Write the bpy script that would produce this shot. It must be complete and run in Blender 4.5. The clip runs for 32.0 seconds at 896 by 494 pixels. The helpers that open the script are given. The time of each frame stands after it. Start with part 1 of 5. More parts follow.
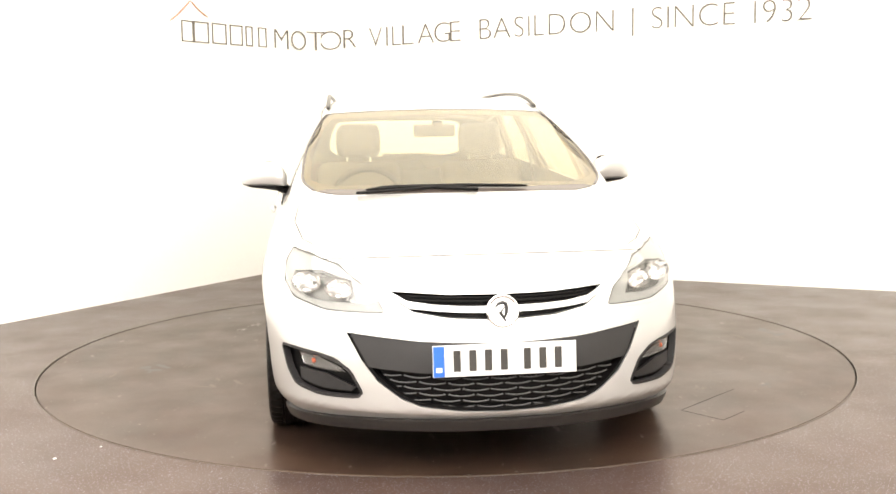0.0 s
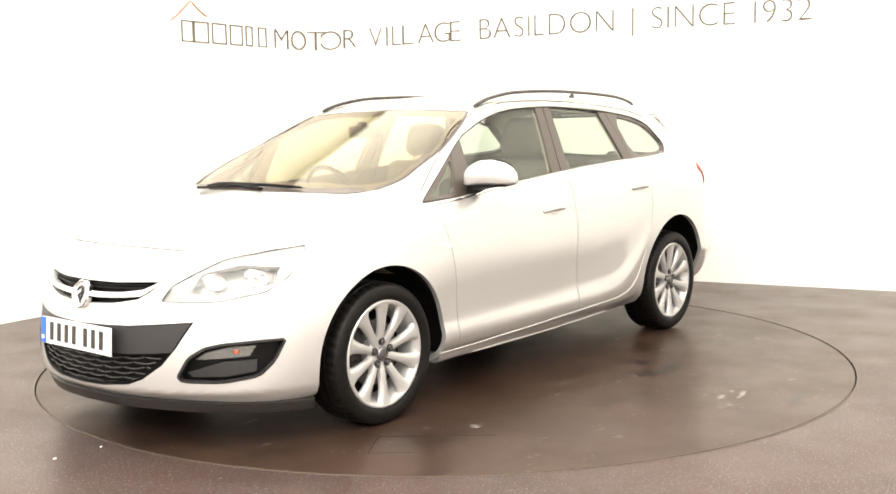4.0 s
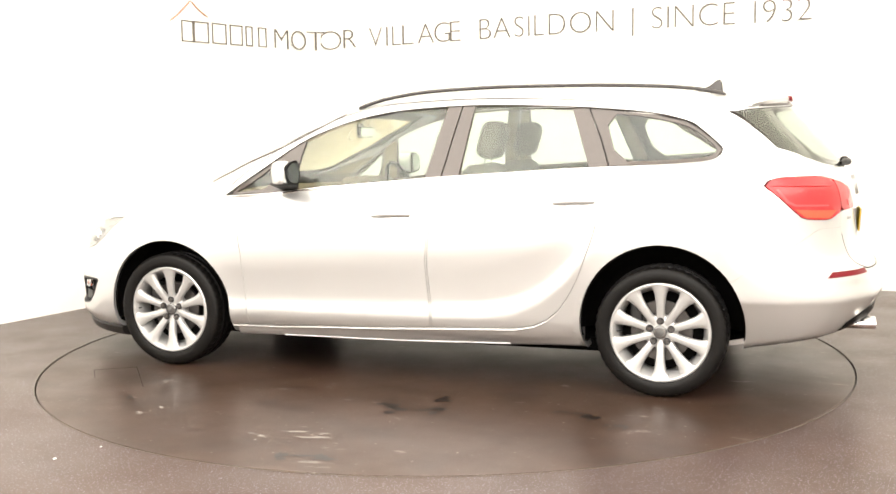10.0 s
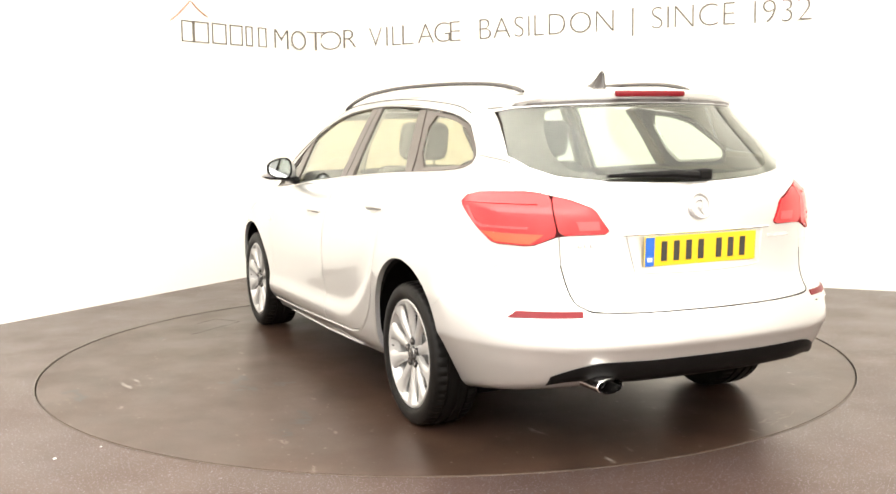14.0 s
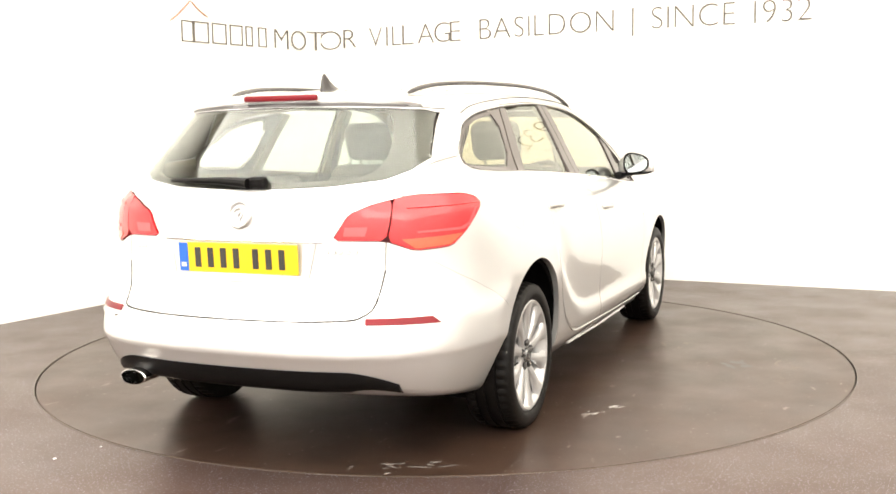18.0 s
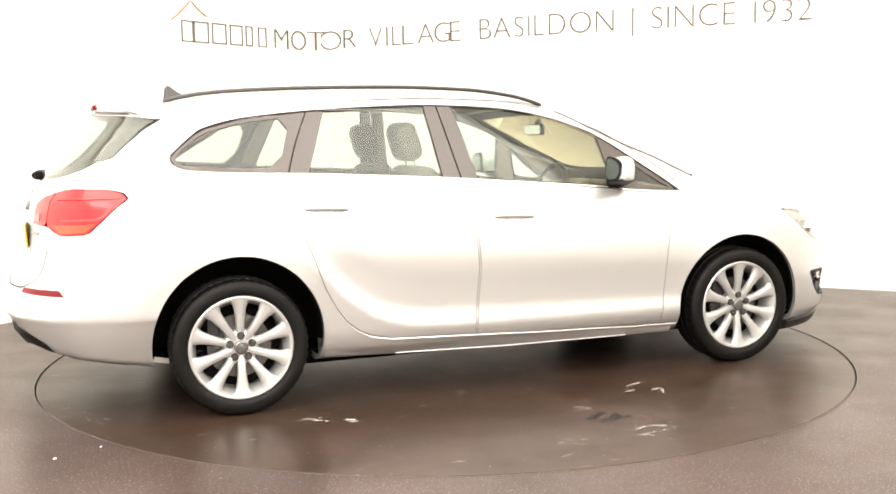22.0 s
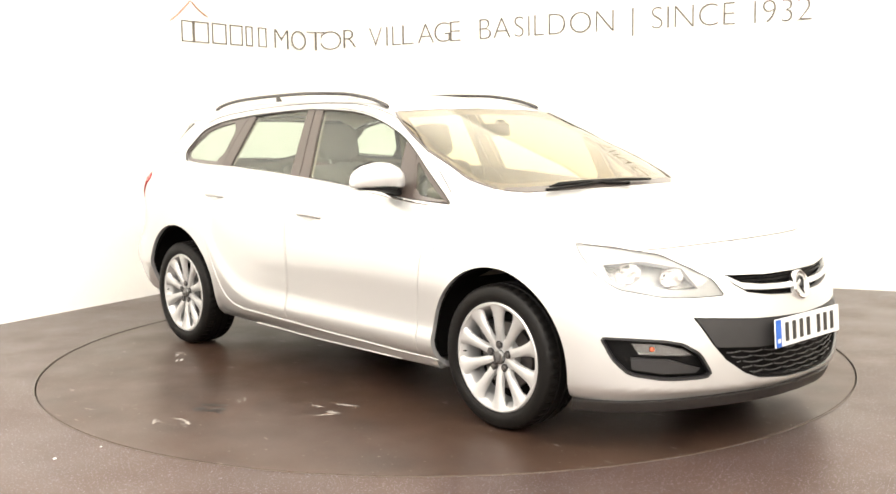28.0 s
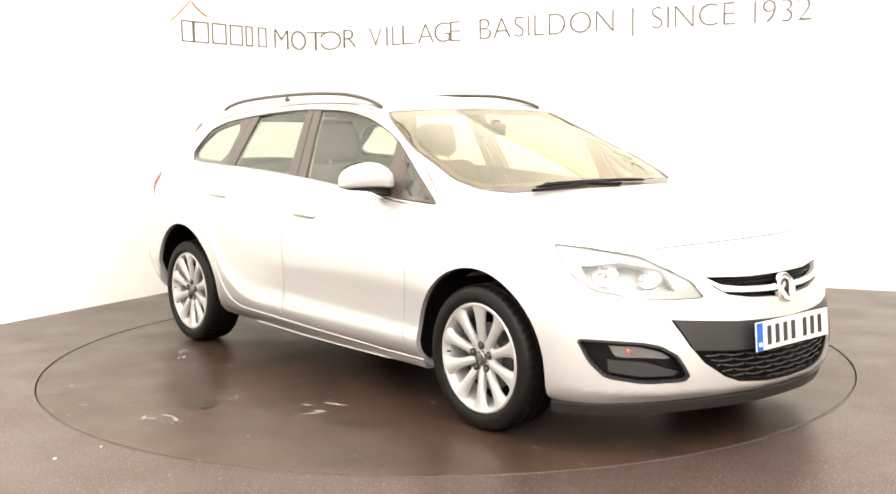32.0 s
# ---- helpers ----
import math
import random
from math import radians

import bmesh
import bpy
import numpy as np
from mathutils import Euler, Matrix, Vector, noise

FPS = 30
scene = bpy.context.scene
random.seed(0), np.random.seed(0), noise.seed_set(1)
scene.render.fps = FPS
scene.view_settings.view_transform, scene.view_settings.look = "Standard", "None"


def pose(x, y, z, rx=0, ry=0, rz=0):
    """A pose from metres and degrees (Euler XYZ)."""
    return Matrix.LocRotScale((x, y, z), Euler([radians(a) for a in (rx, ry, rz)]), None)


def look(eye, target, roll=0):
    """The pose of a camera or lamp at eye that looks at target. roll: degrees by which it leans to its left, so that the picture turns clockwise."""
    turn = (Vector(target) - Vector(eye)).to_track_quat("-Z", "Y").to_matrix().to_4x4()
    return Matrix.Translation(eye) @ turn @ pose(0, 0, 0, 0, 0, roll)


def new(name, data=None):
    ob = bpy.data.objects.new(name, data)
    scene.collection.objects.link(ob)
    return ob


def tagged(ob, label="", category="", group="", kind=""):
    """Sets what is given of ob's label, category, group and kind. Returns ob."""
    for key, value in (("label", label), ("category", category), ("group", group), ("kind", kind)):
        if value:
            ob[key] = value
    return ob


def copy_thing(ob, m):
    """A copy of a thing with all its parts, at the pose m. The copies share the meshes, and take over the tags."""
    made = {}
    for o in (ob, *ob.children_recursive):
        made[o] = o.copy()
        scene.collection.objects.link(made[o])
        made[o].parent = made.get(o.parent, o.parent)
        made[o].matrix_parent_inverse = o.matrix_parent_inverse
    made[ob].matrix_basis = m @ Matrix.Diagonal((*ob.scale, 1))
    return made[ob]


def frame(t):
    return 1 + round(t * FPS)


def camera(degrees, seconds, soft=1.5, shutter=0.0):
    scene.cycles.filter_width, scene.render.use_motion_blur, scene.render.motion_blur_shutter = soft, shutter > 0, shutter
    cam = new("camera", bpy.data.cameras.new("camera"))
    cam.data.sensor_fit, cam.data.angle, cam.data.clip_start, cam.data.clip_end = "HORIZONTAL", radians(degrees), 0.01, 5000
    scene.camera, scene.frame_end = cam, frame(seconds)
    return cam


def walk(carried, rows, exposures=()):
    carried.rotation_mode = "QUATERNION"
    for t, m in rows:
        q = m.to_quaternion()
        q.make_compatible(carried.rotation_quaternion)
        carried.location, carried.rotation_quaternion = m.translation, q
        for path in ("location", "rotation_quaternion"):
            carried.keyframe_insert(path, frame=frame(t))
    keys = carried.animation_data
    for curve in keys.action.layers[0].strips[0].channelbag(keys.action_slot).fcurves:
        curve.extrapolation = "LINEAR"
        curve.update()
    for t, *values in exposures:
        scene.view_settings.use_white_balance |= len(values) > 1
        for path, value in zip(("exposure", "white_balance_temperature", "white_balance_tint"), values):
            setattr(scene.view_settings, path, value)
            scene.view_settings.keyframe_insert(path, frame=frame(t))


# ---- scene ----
cam = camera(46.94, 32.0, soft=1.6)
EYE = Vector((0.0, -5.94, 1.2665))
AIM = EYE + Vector((0.00363, 0.99387, -0.11053))
walk(cam, [(0.0, look(EYE, AIM, -0.868)), (32.0, look(EYE, AIM, -0.868))])

# ---- light ----
scene.view_settings.exposure = 1.72
world = bpy.data.worlds.new("world")
scene.world = world
world.use_nodes = True
world.node_tree.nodes["Background"].inputs[0].default_value = (1.0, 0.96, 0.9, 1)
world.node_tree.nodes["Background"].inputs[1].default_value = 0.3


def area_lamp(name, x, y, z, sx, sy, power, turn=0.0, color=(1.0, 0.965, 0.895)):
    data = bpy.data.lights.new(name, "AREA")
    data.shape, data.size, data.size_y, data.energy, data.color = "RECTANGLE", sx, sy, power, color
    ob = new(name, data)
    ob.matrix_world = pose(x, y, z, 0, 0, turn)
    return ob


ROOM_TURN = -28.0
# assumed ceiling panels, all unseen; the last is added behind the camera as fill
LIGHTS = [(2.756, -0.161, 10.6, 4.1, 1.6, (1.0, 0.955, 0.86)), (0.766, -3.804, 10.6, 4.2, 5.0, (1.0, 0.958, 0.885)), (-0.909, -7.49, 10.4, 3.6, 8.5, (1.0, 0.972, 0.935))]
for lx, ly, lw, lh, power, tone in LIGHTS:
    area_lamp("assumed_ceiling_lamp", lx, ly, 3.70, lw, lh, power * lw * lh, ROOM_TURN, tone)


# ---- materials ----
def material(name, color, rough=0.5, metal=0.0, vary=0.06, grain=40.0, bump=0.0, bump_scale=200.0, coat=0.0, spec=0.5, big=2.0, transmission=0.0, ior=1.45, alpha_tint=None):
    mat = bpy.data.materials.new(name)
    mat.use_nodes = True
    nt = mat.node_tree
    b = nt.nodes["Principled BSDF"]
    b.inputs["Roughness"].default_value, b.inputs["Metallic"].default_value = rough, metal
    b.inputs["Coat Weight"].default_value, b.inputs["Coat Roughness"].default_value = coat, 0.03
    b.inputs["Specular IOR Level"].default_value, b.inputs["IOR"].default_value = spec, ior
    b.inputs["Transmission Weight"].default_value = transmission
    b.inputs["Base Color"].default_value = (*color, 1)
    co = nt.nodes.new("ShaderNodeTexCoord")
    if vary > 0:
        fine, wide, add = nt.nodes.new("ShaderNodeTexNoise"), nt.nodes.new("ShaderNodeTexNoise"), nt.nodes.new("ShaderNodeMath")
        fine.inputs["Scale"].default_value, wide.inputs["Scale"].default_value = grain, big
        fine.inputs["Detail"].default_value = 4
        add.operation = "ADD"
        ramp, mix = nt.nodes.new("ShaderNodeMapRange"), nt.nodes.new("ShaderNodeMix")
        mix.data_type = "RGBA"
        nt.links.new(co.outputs["Object"], fine.inputs["Vector"])
        nt.links.new(co.outputs["Object"], wide.inputs["Vector"])
        nt.links.new(fine.outputs[0], add.inputs[0])
        nt.links.new(wide.outputs[0], add.inputs[1])
        nt.links.new(add.outputs[0], ramp.inputs[0])
        ramp.inputs[1].default_value, ramp.inputs[2].default_value = 0.7, 1.3
        mix.inputs["A"].default_value = (*[c * (1 - vary) for c in color], 1)
        mix.inputs["B"].default_value = (*[min(1, c * (1 + vary)) for c in color], 1)
        nt.links.new(ramp.outputs[0], mix.inputs["Factor"])
        nt.links.new(mix.outputs["Result"], b.inputs["Base Color"])
    if bump > 0:
        n, bp = nt.nodes.new("ShaderNodeTexNoise"), nt.nodes.new("ShaderNodeBump")
        n.inputs["Scale"].default_value, n.inputs["Detail"].default_value = bump_scale, 3
        bp.inputs["Strength"].default_value, bp.inputs["Distance"].default_value = bump, 0.002
        nt.links.new(co.outputs["Object"], n.inputs["Vector"])
        nt.links.new(n.outputs[0], bp.inputs["Height"])
        nt.links.new(bp.outputs[0], b.inputs["Normal"])
    return mat


def glow(name, color, strength):
    mat = bpy.data.materials.new(name)
    mat.use_nodes = True
    b = mat.node_tree.nodes["Principled BSDF"]
    b.inputs["Base Color"].default_value = (*color, 1)
    b.inputs["Emission Color"].default_value, b.inputs["Emission Strength"].default_value = (*color, 1), strength
    return mat


def floor_material(name, color, scuffs):
    """Dark studio floor: worn paint with specks, stains and pale scuffs."""
    mat = material(name, color, rough=0.34, vary=0.10, grain=120, bump=0.08, bump_scale=350, big=1.3)
    nt = mat.node_tree
    b = nt.nodes["Principled BSDF"]
    co = next(n for n in nt.nodes if n.type == "TEX_COORD")
    base = b.inputs["Base Color"].links[0].from_socket

    def layer(base, noise_scale, low, high, tint, amount, stretch=(1, 1, 1), detail=3.0):
        mp, n, r, mx = (nt.nodes.new(k) for k in ("ShaderNodeMapping", "ShaderNodeTexNoise", "ShaderNodeMapRange", "ShaderNodeMix"))
        mp.inputs["Scale"].default_value = stretch
        n.inputs["Scale"].default_value, n.inputs["Detail"].default_value = noise_scale, detail
        r.inputs[1].default_value, r.inputs[2].default_value, r.inputs[4].default_value = low, high, amount
        mx.data_type = "RGBA"
        mx.inputs["B"].default_value = (*tint, 1)
        nt.links.new(co.outputs["Object"], mp.inputs[0])
        nt.links.new(mp.outputs[0], n.inputs["Vector"])
        nt.links.new(n.outputs[0], r.inputs[0])
        nt.links.new(r.outputs[0], mx.inputs["Factor"])
        nt.links.new(base, mx.inputs["A"])
        return mx.outputs["Result"]
    b.inputs["Specular IOR Level"].default_value = 0.55
    wear, sheen = nt.nodes.new("ShaderNodeTexNoise"), nt.nodes.new("ShaderNodeMapRange")
    wear.inputs["Scale"].default_value, wear.inputs["Detail"].default_value = 2.6, 7.0
    sheen.inputs[1].default_value, sheen.inputs[2].default_value = 0.32, 0.68
    sheen.inputs[3].default_value, sheen.inputs[4].default_value = 0.29, 0.40
    nt.links.new(co.outputs["Object"], wear.inputs["Vector"])
    nt.links.new(wear.outputs[0], sheen.inputs[0])
    nt.links.new(sheen.outputs[0], b.inputs["Roughness"])
    b.inputs["Specular Tint"].default_value = (1.0, 0.75, 0.62, 1)
    base = layer(base, 1.6, 0.50, 0.72, [c * 0.65 for c in color], 0.6, detail=6.0)
    if scuffs:
        base = layer(base, 2.4, 0.48, 0.68, [c * 0.45 for c in color], 0.7, (1, 1.7, 1), 6.0)
        base = layer(base, 3.1, 0.50, 0.70, [c * 1.35 for c in color], 0.5, (1.6, 1, 1), 7.0)
        base = layer(base, 5.0, 0.67, 0.74, (0.40, 0.36, 0.33), 0.45, (1, 2.6, 1), 6.0)
        base = layer(base, 45.0, 0.72, 0.77, (0.24, 0.22, 0.20), 0.8, detail=1.0)
        base = layer(base, 90.0, 0.55, 0.70, [c * 0.5 for c in color], 0.6, detail=3.0)
        base = layer(base, 7.0, 0.70, 0.76, (0.02, 0.016, 0.013), 0.7, (1.8, 1, 1), 5.0)
    else:
        base = layer(base, 130.0, 0.64, 0.68, (0.30, 0.30, 0.38), 0.85, detail=1.0)
        base = layer(base, 150.0, 0.56, 0.64, (0.02, 0.017, 0.017), 0.7, detail=2.0)
    nt.links.new(base, b.inputs["Base Color"])
    return mat


PAINT = material("silver_paint", (0.52, 0.515, 0.508), rough=0.30, metal=0.6, vary=0.02, grain=900, coat=1.0, big=1.0)
LINING = material("cream_trim", (0.25, 0.21, 0.145), rough=0.8, vary=0.05)
BLACK = material("black_plastic", (0.004, 0.0036, 0.0036), rough=0.45, vary=0.15, bump=0.05, spec=0.12)
GLOSS_BLACK = material("satin_black_trim", (0.03, 0.026, 0.025), rough=0.25, vary=0.08)
PILLAR = material("pillar_film", (0.05, 0.038, 0.033), rough=0.32, vary=0.06, coat=0.5)
GREY_PLASTIC = material("dark_grey_plastic", (0.014, 0.013, 0.0135), rough=0.45, vary=0.08)
UNDER = material("underbody_black", (0.003, 0.0027, 0.0025), rough=0.85, vary=0.2, spec=0.05)
LAMP_SILVER = material("lamp_silver", (0.60, 0.60, 0.59), rough=0.25, metal=0.55, vary=0.05)
RUBBER = material("tyre_rubber", (0.004, 0.0034, 0.003), rough=0.5, vary=0.15, bump=0.1, bump_scale=90, spec=0.2)
ALLOY = material("painted_alloy", (0.43, 0.425, 0.42), rough=0.30, metal=0.5, vary=0.04, coat=0.3)
STEEL = material("brake_steel", (0.12, 0.11, 0.105), rough=0.45, metal=0.9, vary=0.15)
HOUSING = material("lamp_housing_silver", (0.17, 0.168, 0.165), rough=0.22, metal=0.7, vary=0.1)
MIRROR = material("mirror_glass", (0.42, 0.45, 0.45), rough=0.02, metal=1.0, vary=0)
CHROME = material("chrome", (0.86, 0.86, 0.86), rough=0.08, metal=1.0, vary=0.02)
GLASS = material("car_glass", (0.74, 0.81, 0.74), rough=0.0, vary=0, transmission=1.0, ior=1.45)
# the warm tint carries the beige veil that light lays on the windscreen
SCREEN_GLASS = material("warm_veil_laminated_glass", (0.82, 0.72, 0.50), rough=0.0, vary=0, transmission=1.0, ior=1.5)
LENS = material("clear_lens", (0.88, 0.88, 0.87), rough=0.02, vary=0, transmission=1.0, ior=1.45)
LAMP_GREY = material("lamp_bezel_grey", (0.30, 0.295, 0.29), rough=0.3, metal=0.5, vary=0.1)
BEZEL = material("lamp_bezel_satin", (0.24, 0.237, 0.232), rough=0.3, metal=0.4, vary=0.1)
FRIT = material("glass_border", (0.032, 0.025, 0.021), rough=0.55, vary=0.1, spec=0.3)
RED = material("red_lamp_plastic", (0.40, 0.012, 0.016), rough=0.25, vary=0.08, coat=0.25, grain=12)
REFLEX = material("red_reflex_plastic", (0.13, 0.004, 0.008), rough=0.35, vary=0.06, spec=0.25)
ORANGE = material("orange_lamp_plastic", (0.50, 0.065, 0.025), rough=0.15, vary=0.05, coat=0.5)
AMBER = material("amber_bulb", (0.42, 0.10, 0.05), rough=0.2, vary=0.05)
SEAT = material("grey_seat_cloth", (0.10, 0.09, 0.075), rough=0.9, vary=0.12, bump=0.2)
DASH = material("dashboard_plastic", (0.115, 0.094, 0.068), rough=0.7, vary=0.08)
PLATE_WHITE = material("white_plate", (0.58, 0.58, 0.58), rough=0.35, vary=0.02)
PLATE_YELLOW = material("yellow_plate", (0.58, 0.40, 0.012), rough=0.35, vary=0.02)
PLATE_BLUE = material("blue_plate_band", (0.018, 0.10, 0.42), rough=0.35, vary=0.02)
INK = material("plate_ink", (0.03, 0.027, 0.024), rough=0.5, vary=0.02)
WALL = material("white_wall_paint", (0.86, 0.85, 0.82), rough=0.65, vary=0.015, bump=0.04, bump_scale=60)
CEILING = material("white_ceiling_paint", (0.84, 0.83, 0.80), rough=0.8, vary=0.02)
LETTER = material("bronze_letter", (0.13, 0.115, 0.102), rough=0.5, metal=0.0, vary=0.06)
LOGO_RED = material("red_brown_stroke", (0.42, 0.22, 0.15), rough=0.45, vary=0.06)
FLOOR = floor_material("dark_speckled_floor", (0.042, 0.0245, 0.0172), False)
DISC = floor_material("turntable_floor", (0.034, 0.0198, 0.0138), True)
EDGE = material("aluminium_edge", (0.16, 0.14, 0.12), rough=0.4, metal=0.8, vary=0.1)
GAP = material("dark_gap", (0.006, 0.005, 0.005), rough=0.9, vary=0.2)
PANEL_GLOW = glow("light_panel", (1.0, 0.935, 0.80), 0.15)


# ---- mesh helpers ----
def mesh_of(bm, name):
    me = bpy.data.meshes.new(name)
    bm.to_mesh(me)
    bm.free()
    return me


def part(name, bm, mat, parent=None, label="", smooth=False, angle=40.0):
    """Links a bmesh (or a mesh) as one object under a thing."""
    me = bm if isinstance(bm, bpy.types.Mesh) else None
    if me is None:
        bm.normal_update()
        if smooth:
            for face in bm.faces:
                face.smooth = True
            for edge in bm.edges:
                if len(edge.link_faces) == 2 and edge.calc_face_angle(0.0) > radians(angle):
                    edge.smooth = False
        me = mesh_of(bm, name)
    if mat is not None and not me.materials:
        me.materials.append(mat)
    ob = new(name, me)
    if parent is not None:
        ob.parent = parent
    if label:
        tagged(ob, label)
    return ob


def add_box(bm, centre, size, bevel=0.0, m=None, seg=2):
    """A box with rounded edges."""
    got = bmesh.ops.create_cube(bm, size=1.0)["verts"]
    mat = Matrix.Translation(centre) @ Matrix.Diagonal((*size, 1))
    if m is not None:
        mat = m @ mat
    bmesh.ops.transform(bm, matrix=mat, verts=got)
    if bevel > 0:
        edges = list({e for v in got for e in v.link_edges})
        got = bmesh.ops.bevel(bm, geom=edges, offset=bevel, segments=seg, affect="EDGES", profile=0.5)["verts"]
    return got


def box(centre, size, bevel=0.0, m=None):
    bm = bmesh.new()
    add_box(bm, centre, size, bevel, m)
    return bm


def lathe(profile, segs=48, closed=True, bm=None, m=None):
    """Turns (radius, y) pairs round the y axis."""
    bm = bm or bmesh.new()
    rings = []
    for i in range(segs):
        a = 2 * math.pi * i / segs
        rings.append([bm.verts.new((r * math.cos(a), y, r * math.sin(a))) for r, y in profile])
    n = len(profile)
    for i in range(segs):
        p, q = rings[i], rings[(i + 1) % segs]
        for j in range(n if closed else n - 1):
            bm.faces.new((p[j], p[(j + 1) % n], q[(j + 1) % n], q[j]))
    if m is not None:
        bmesh.ops.transform(bm, matrix=m, verts=[v for r in rings for v in r])
    return bm


def disc_verts(bm, r, y, segs=32):
    vs = [bm.verts.new((r * math.cos(2 * math.pi * i / segs), y, r * math.sin(2 * math.pi * i / segs))) for i in range(segs)]
    return bm.faces.new(vs)


def tube(path, radius, segs=10, flat=1.0, bm=None):
    """A round bar along a path; radius may be a list; flat squashes it upright."""
    bm = bm or bmesh.new()
    pts = [Vector(p) for p in path]
    rings = []
    for i, p in enumerate(pts):
        way = (pts[min(i + 1, len(pts) - 1)] - pts[max(i - 1, 0)]).normalized()
        side = way.cross(Vector((0, 0, 1)))
        side = side.normalized() if side.length > 1e-4 else Vector((1, 0, 0))
        up = side.cross(way)
        r = radius[i] if isinstance(radius, (list, tuple)) else radius
        rings.append([bm.verts.new(p + (side * math.cos(a) + up * math.sin(a) * flat) * r) for a in [2 * math.pi * k / segs for k in range(segs)]])
    for a, b in zip(rings, rings[1:]):
        for k in range(segs):
            bm.faces.new((a[k], a[(k + 1) % segs], b[(k + 1) % segs], b[k]))
    bm.faces.new(rings[0][::-1])
    bm.faces.new(rings[-1])
    bmesh.ops.recalc_face_normals(bm, faces=bm.faces)
    return bm


def spline(pts, steps=6, closed=False):
    """A smooth run of points through the given ones."""
    pts = [np.array(p, float) for p in pts]
    n, out = len(pts), []
    for i in range(n if closed else n - 1):
        p0 = pts[(i - 1) % n] if closed or i > 0 else 2 * pts[0] - pts[1]
        p1, p2 = pts[i], pts[(i + 1) % n]
        p3 = pts[(i + 2) % n] if closed or i + 2 < n else 2 * pts[-1] - pts[-2]
        for k in range(steps):
            t = k / steps
            out.append(0.5 * (2 * p1 + (p2 - p0) * t + (2 * p0 - 5 * p1 + 4 * p2 - p3) * t * t + (3 * p1 - p0 - 3 * p2 + p3) * t ** 3))
    if not closed:
        out.append(pts[-1])
    return out


def rounded(pts, times=2, keep=0.25):
    """Cuts the corners of an outline."""
    pts = [np.array(p, float) for p in pts]
    for _ in range(times):
        out = []
        for a, b in zip(pts, pts[1:] + pts[:1]):
            out += [a + (b - a) * keep, b - (b - a) * keep]
        pts = out
    return pts


def shrink(pts, by):
    """Moves an outline inwards."""
    pts = [np.array(p, float) for p in pts]
    area = sum(a[0] * b[1] - b[0] * a[1] for a, b in zip(pts, pts[1:] + pts[:1]))
    s, out = (1 if area > 0 else -1), []
    for i, p in enumerate(pts):
        a, b = p - pts[i - 1], pts[(i + 1) % len(pts)] - p
        na, nb = np.array([-a[1], a[0]]) / (np.linalg.norm(a) + 1e-9), np.array([-b[1], b[0]]) / (np.linalg.norm(b) + 1e-9)
        m = na + nb
        m = m / max(np.linalg.norm(m), 0.5)
        out.append(p + m * by * s)
    return out


# ---- the room ----
CORNER = Vector((-1.2004, 4.2192, 0))
ALONG_L, ALONG_R = Vector((-0.508, -0.861, 0)), Vector((0.894, -0.447, 0))
ROOM_H = 3.8
FAR_L, FAR_R = CORNER + ALONG_L * 12.5, CORNER + ALONG_R * 11.0
FAR_B = CORNER + ALONG_L * 12.5 + ALONG_R * 11.0


def wall(name, a, b, label, thick=0.15, z0=0.0, z1=ROOM_H, cut0=0.0):
    d = (b - a).normalized()
    n = Vector((d.y, -d.x, 0))
    mid = (FAR_L + FAR_R) / 2
    if n.dot(mid - a) < 0:
        n = -n
    bm = bmesh.new()
    m = Matrix(((d.x, -n.x, 0, a.x), (d.y, -n.y, 0, a.y), (0, 0, 1, 0), (0, 0, 0, 1)))
    L = (b - a).length
    add_box(bm, (cut0 + (L - cut0) / 2, thick / 2, (z0 + z1) / 2), (L - cut0, thick, z1 - z0), 0, m)
    bmesh.ops.recalc_face_normals(bm, faces=bm.faces)
    return tagged(part(name, bm, WALL), label, "wall", kind="structure")


FILLET = 0.3
wall("wall_west", CORNER, FAR_L, "plain white painted studio wall", cut0=FILLET)
wall("wall_north", CORNER, FAR_R, "plain white painted studio wall with lettering", cut0=FILLET)
wall("wall_south", FAR_B, FAR_R, "plain white painted studio wall")
wall("wall_east", FAR_L, FAR_B, "plain white painted studio wall")


def wall_point(s, z, off=0.0):
    """A place on the two back walls: s metres from their corner, along the right one if positive."""
    if s >= FILLET or s <= -FILLET:
        d, other = (ALONG_R, ALONG_L) if s > 0 else (ALONG_L, ALONG_R)
        n = (other - d * other.dot(d)).normalized()
        p = CORNER + d * abs(s) + n * off
        t = ALONG_R if s > 0 else -ALONG_L
        return Vector((p.x, p.y, z)), t, n
    a, b, u = CORNER + ALONG_L * FILLET, CORNER + ALONG_R * FILLET, (s + FILLET) / (2 * FILLET)
    p = a * (1 - u) ** 2 + CORNER * 2 * u * (1 - u) + b * u * u
    t = ((CORNER - a) * (1 - u) + (b - CORNER) * u).normalized()
    n = Vector((t.y, -t.x, 0))
    p = p + n * off
    return Vector((p.x, p.y, z)), t, n


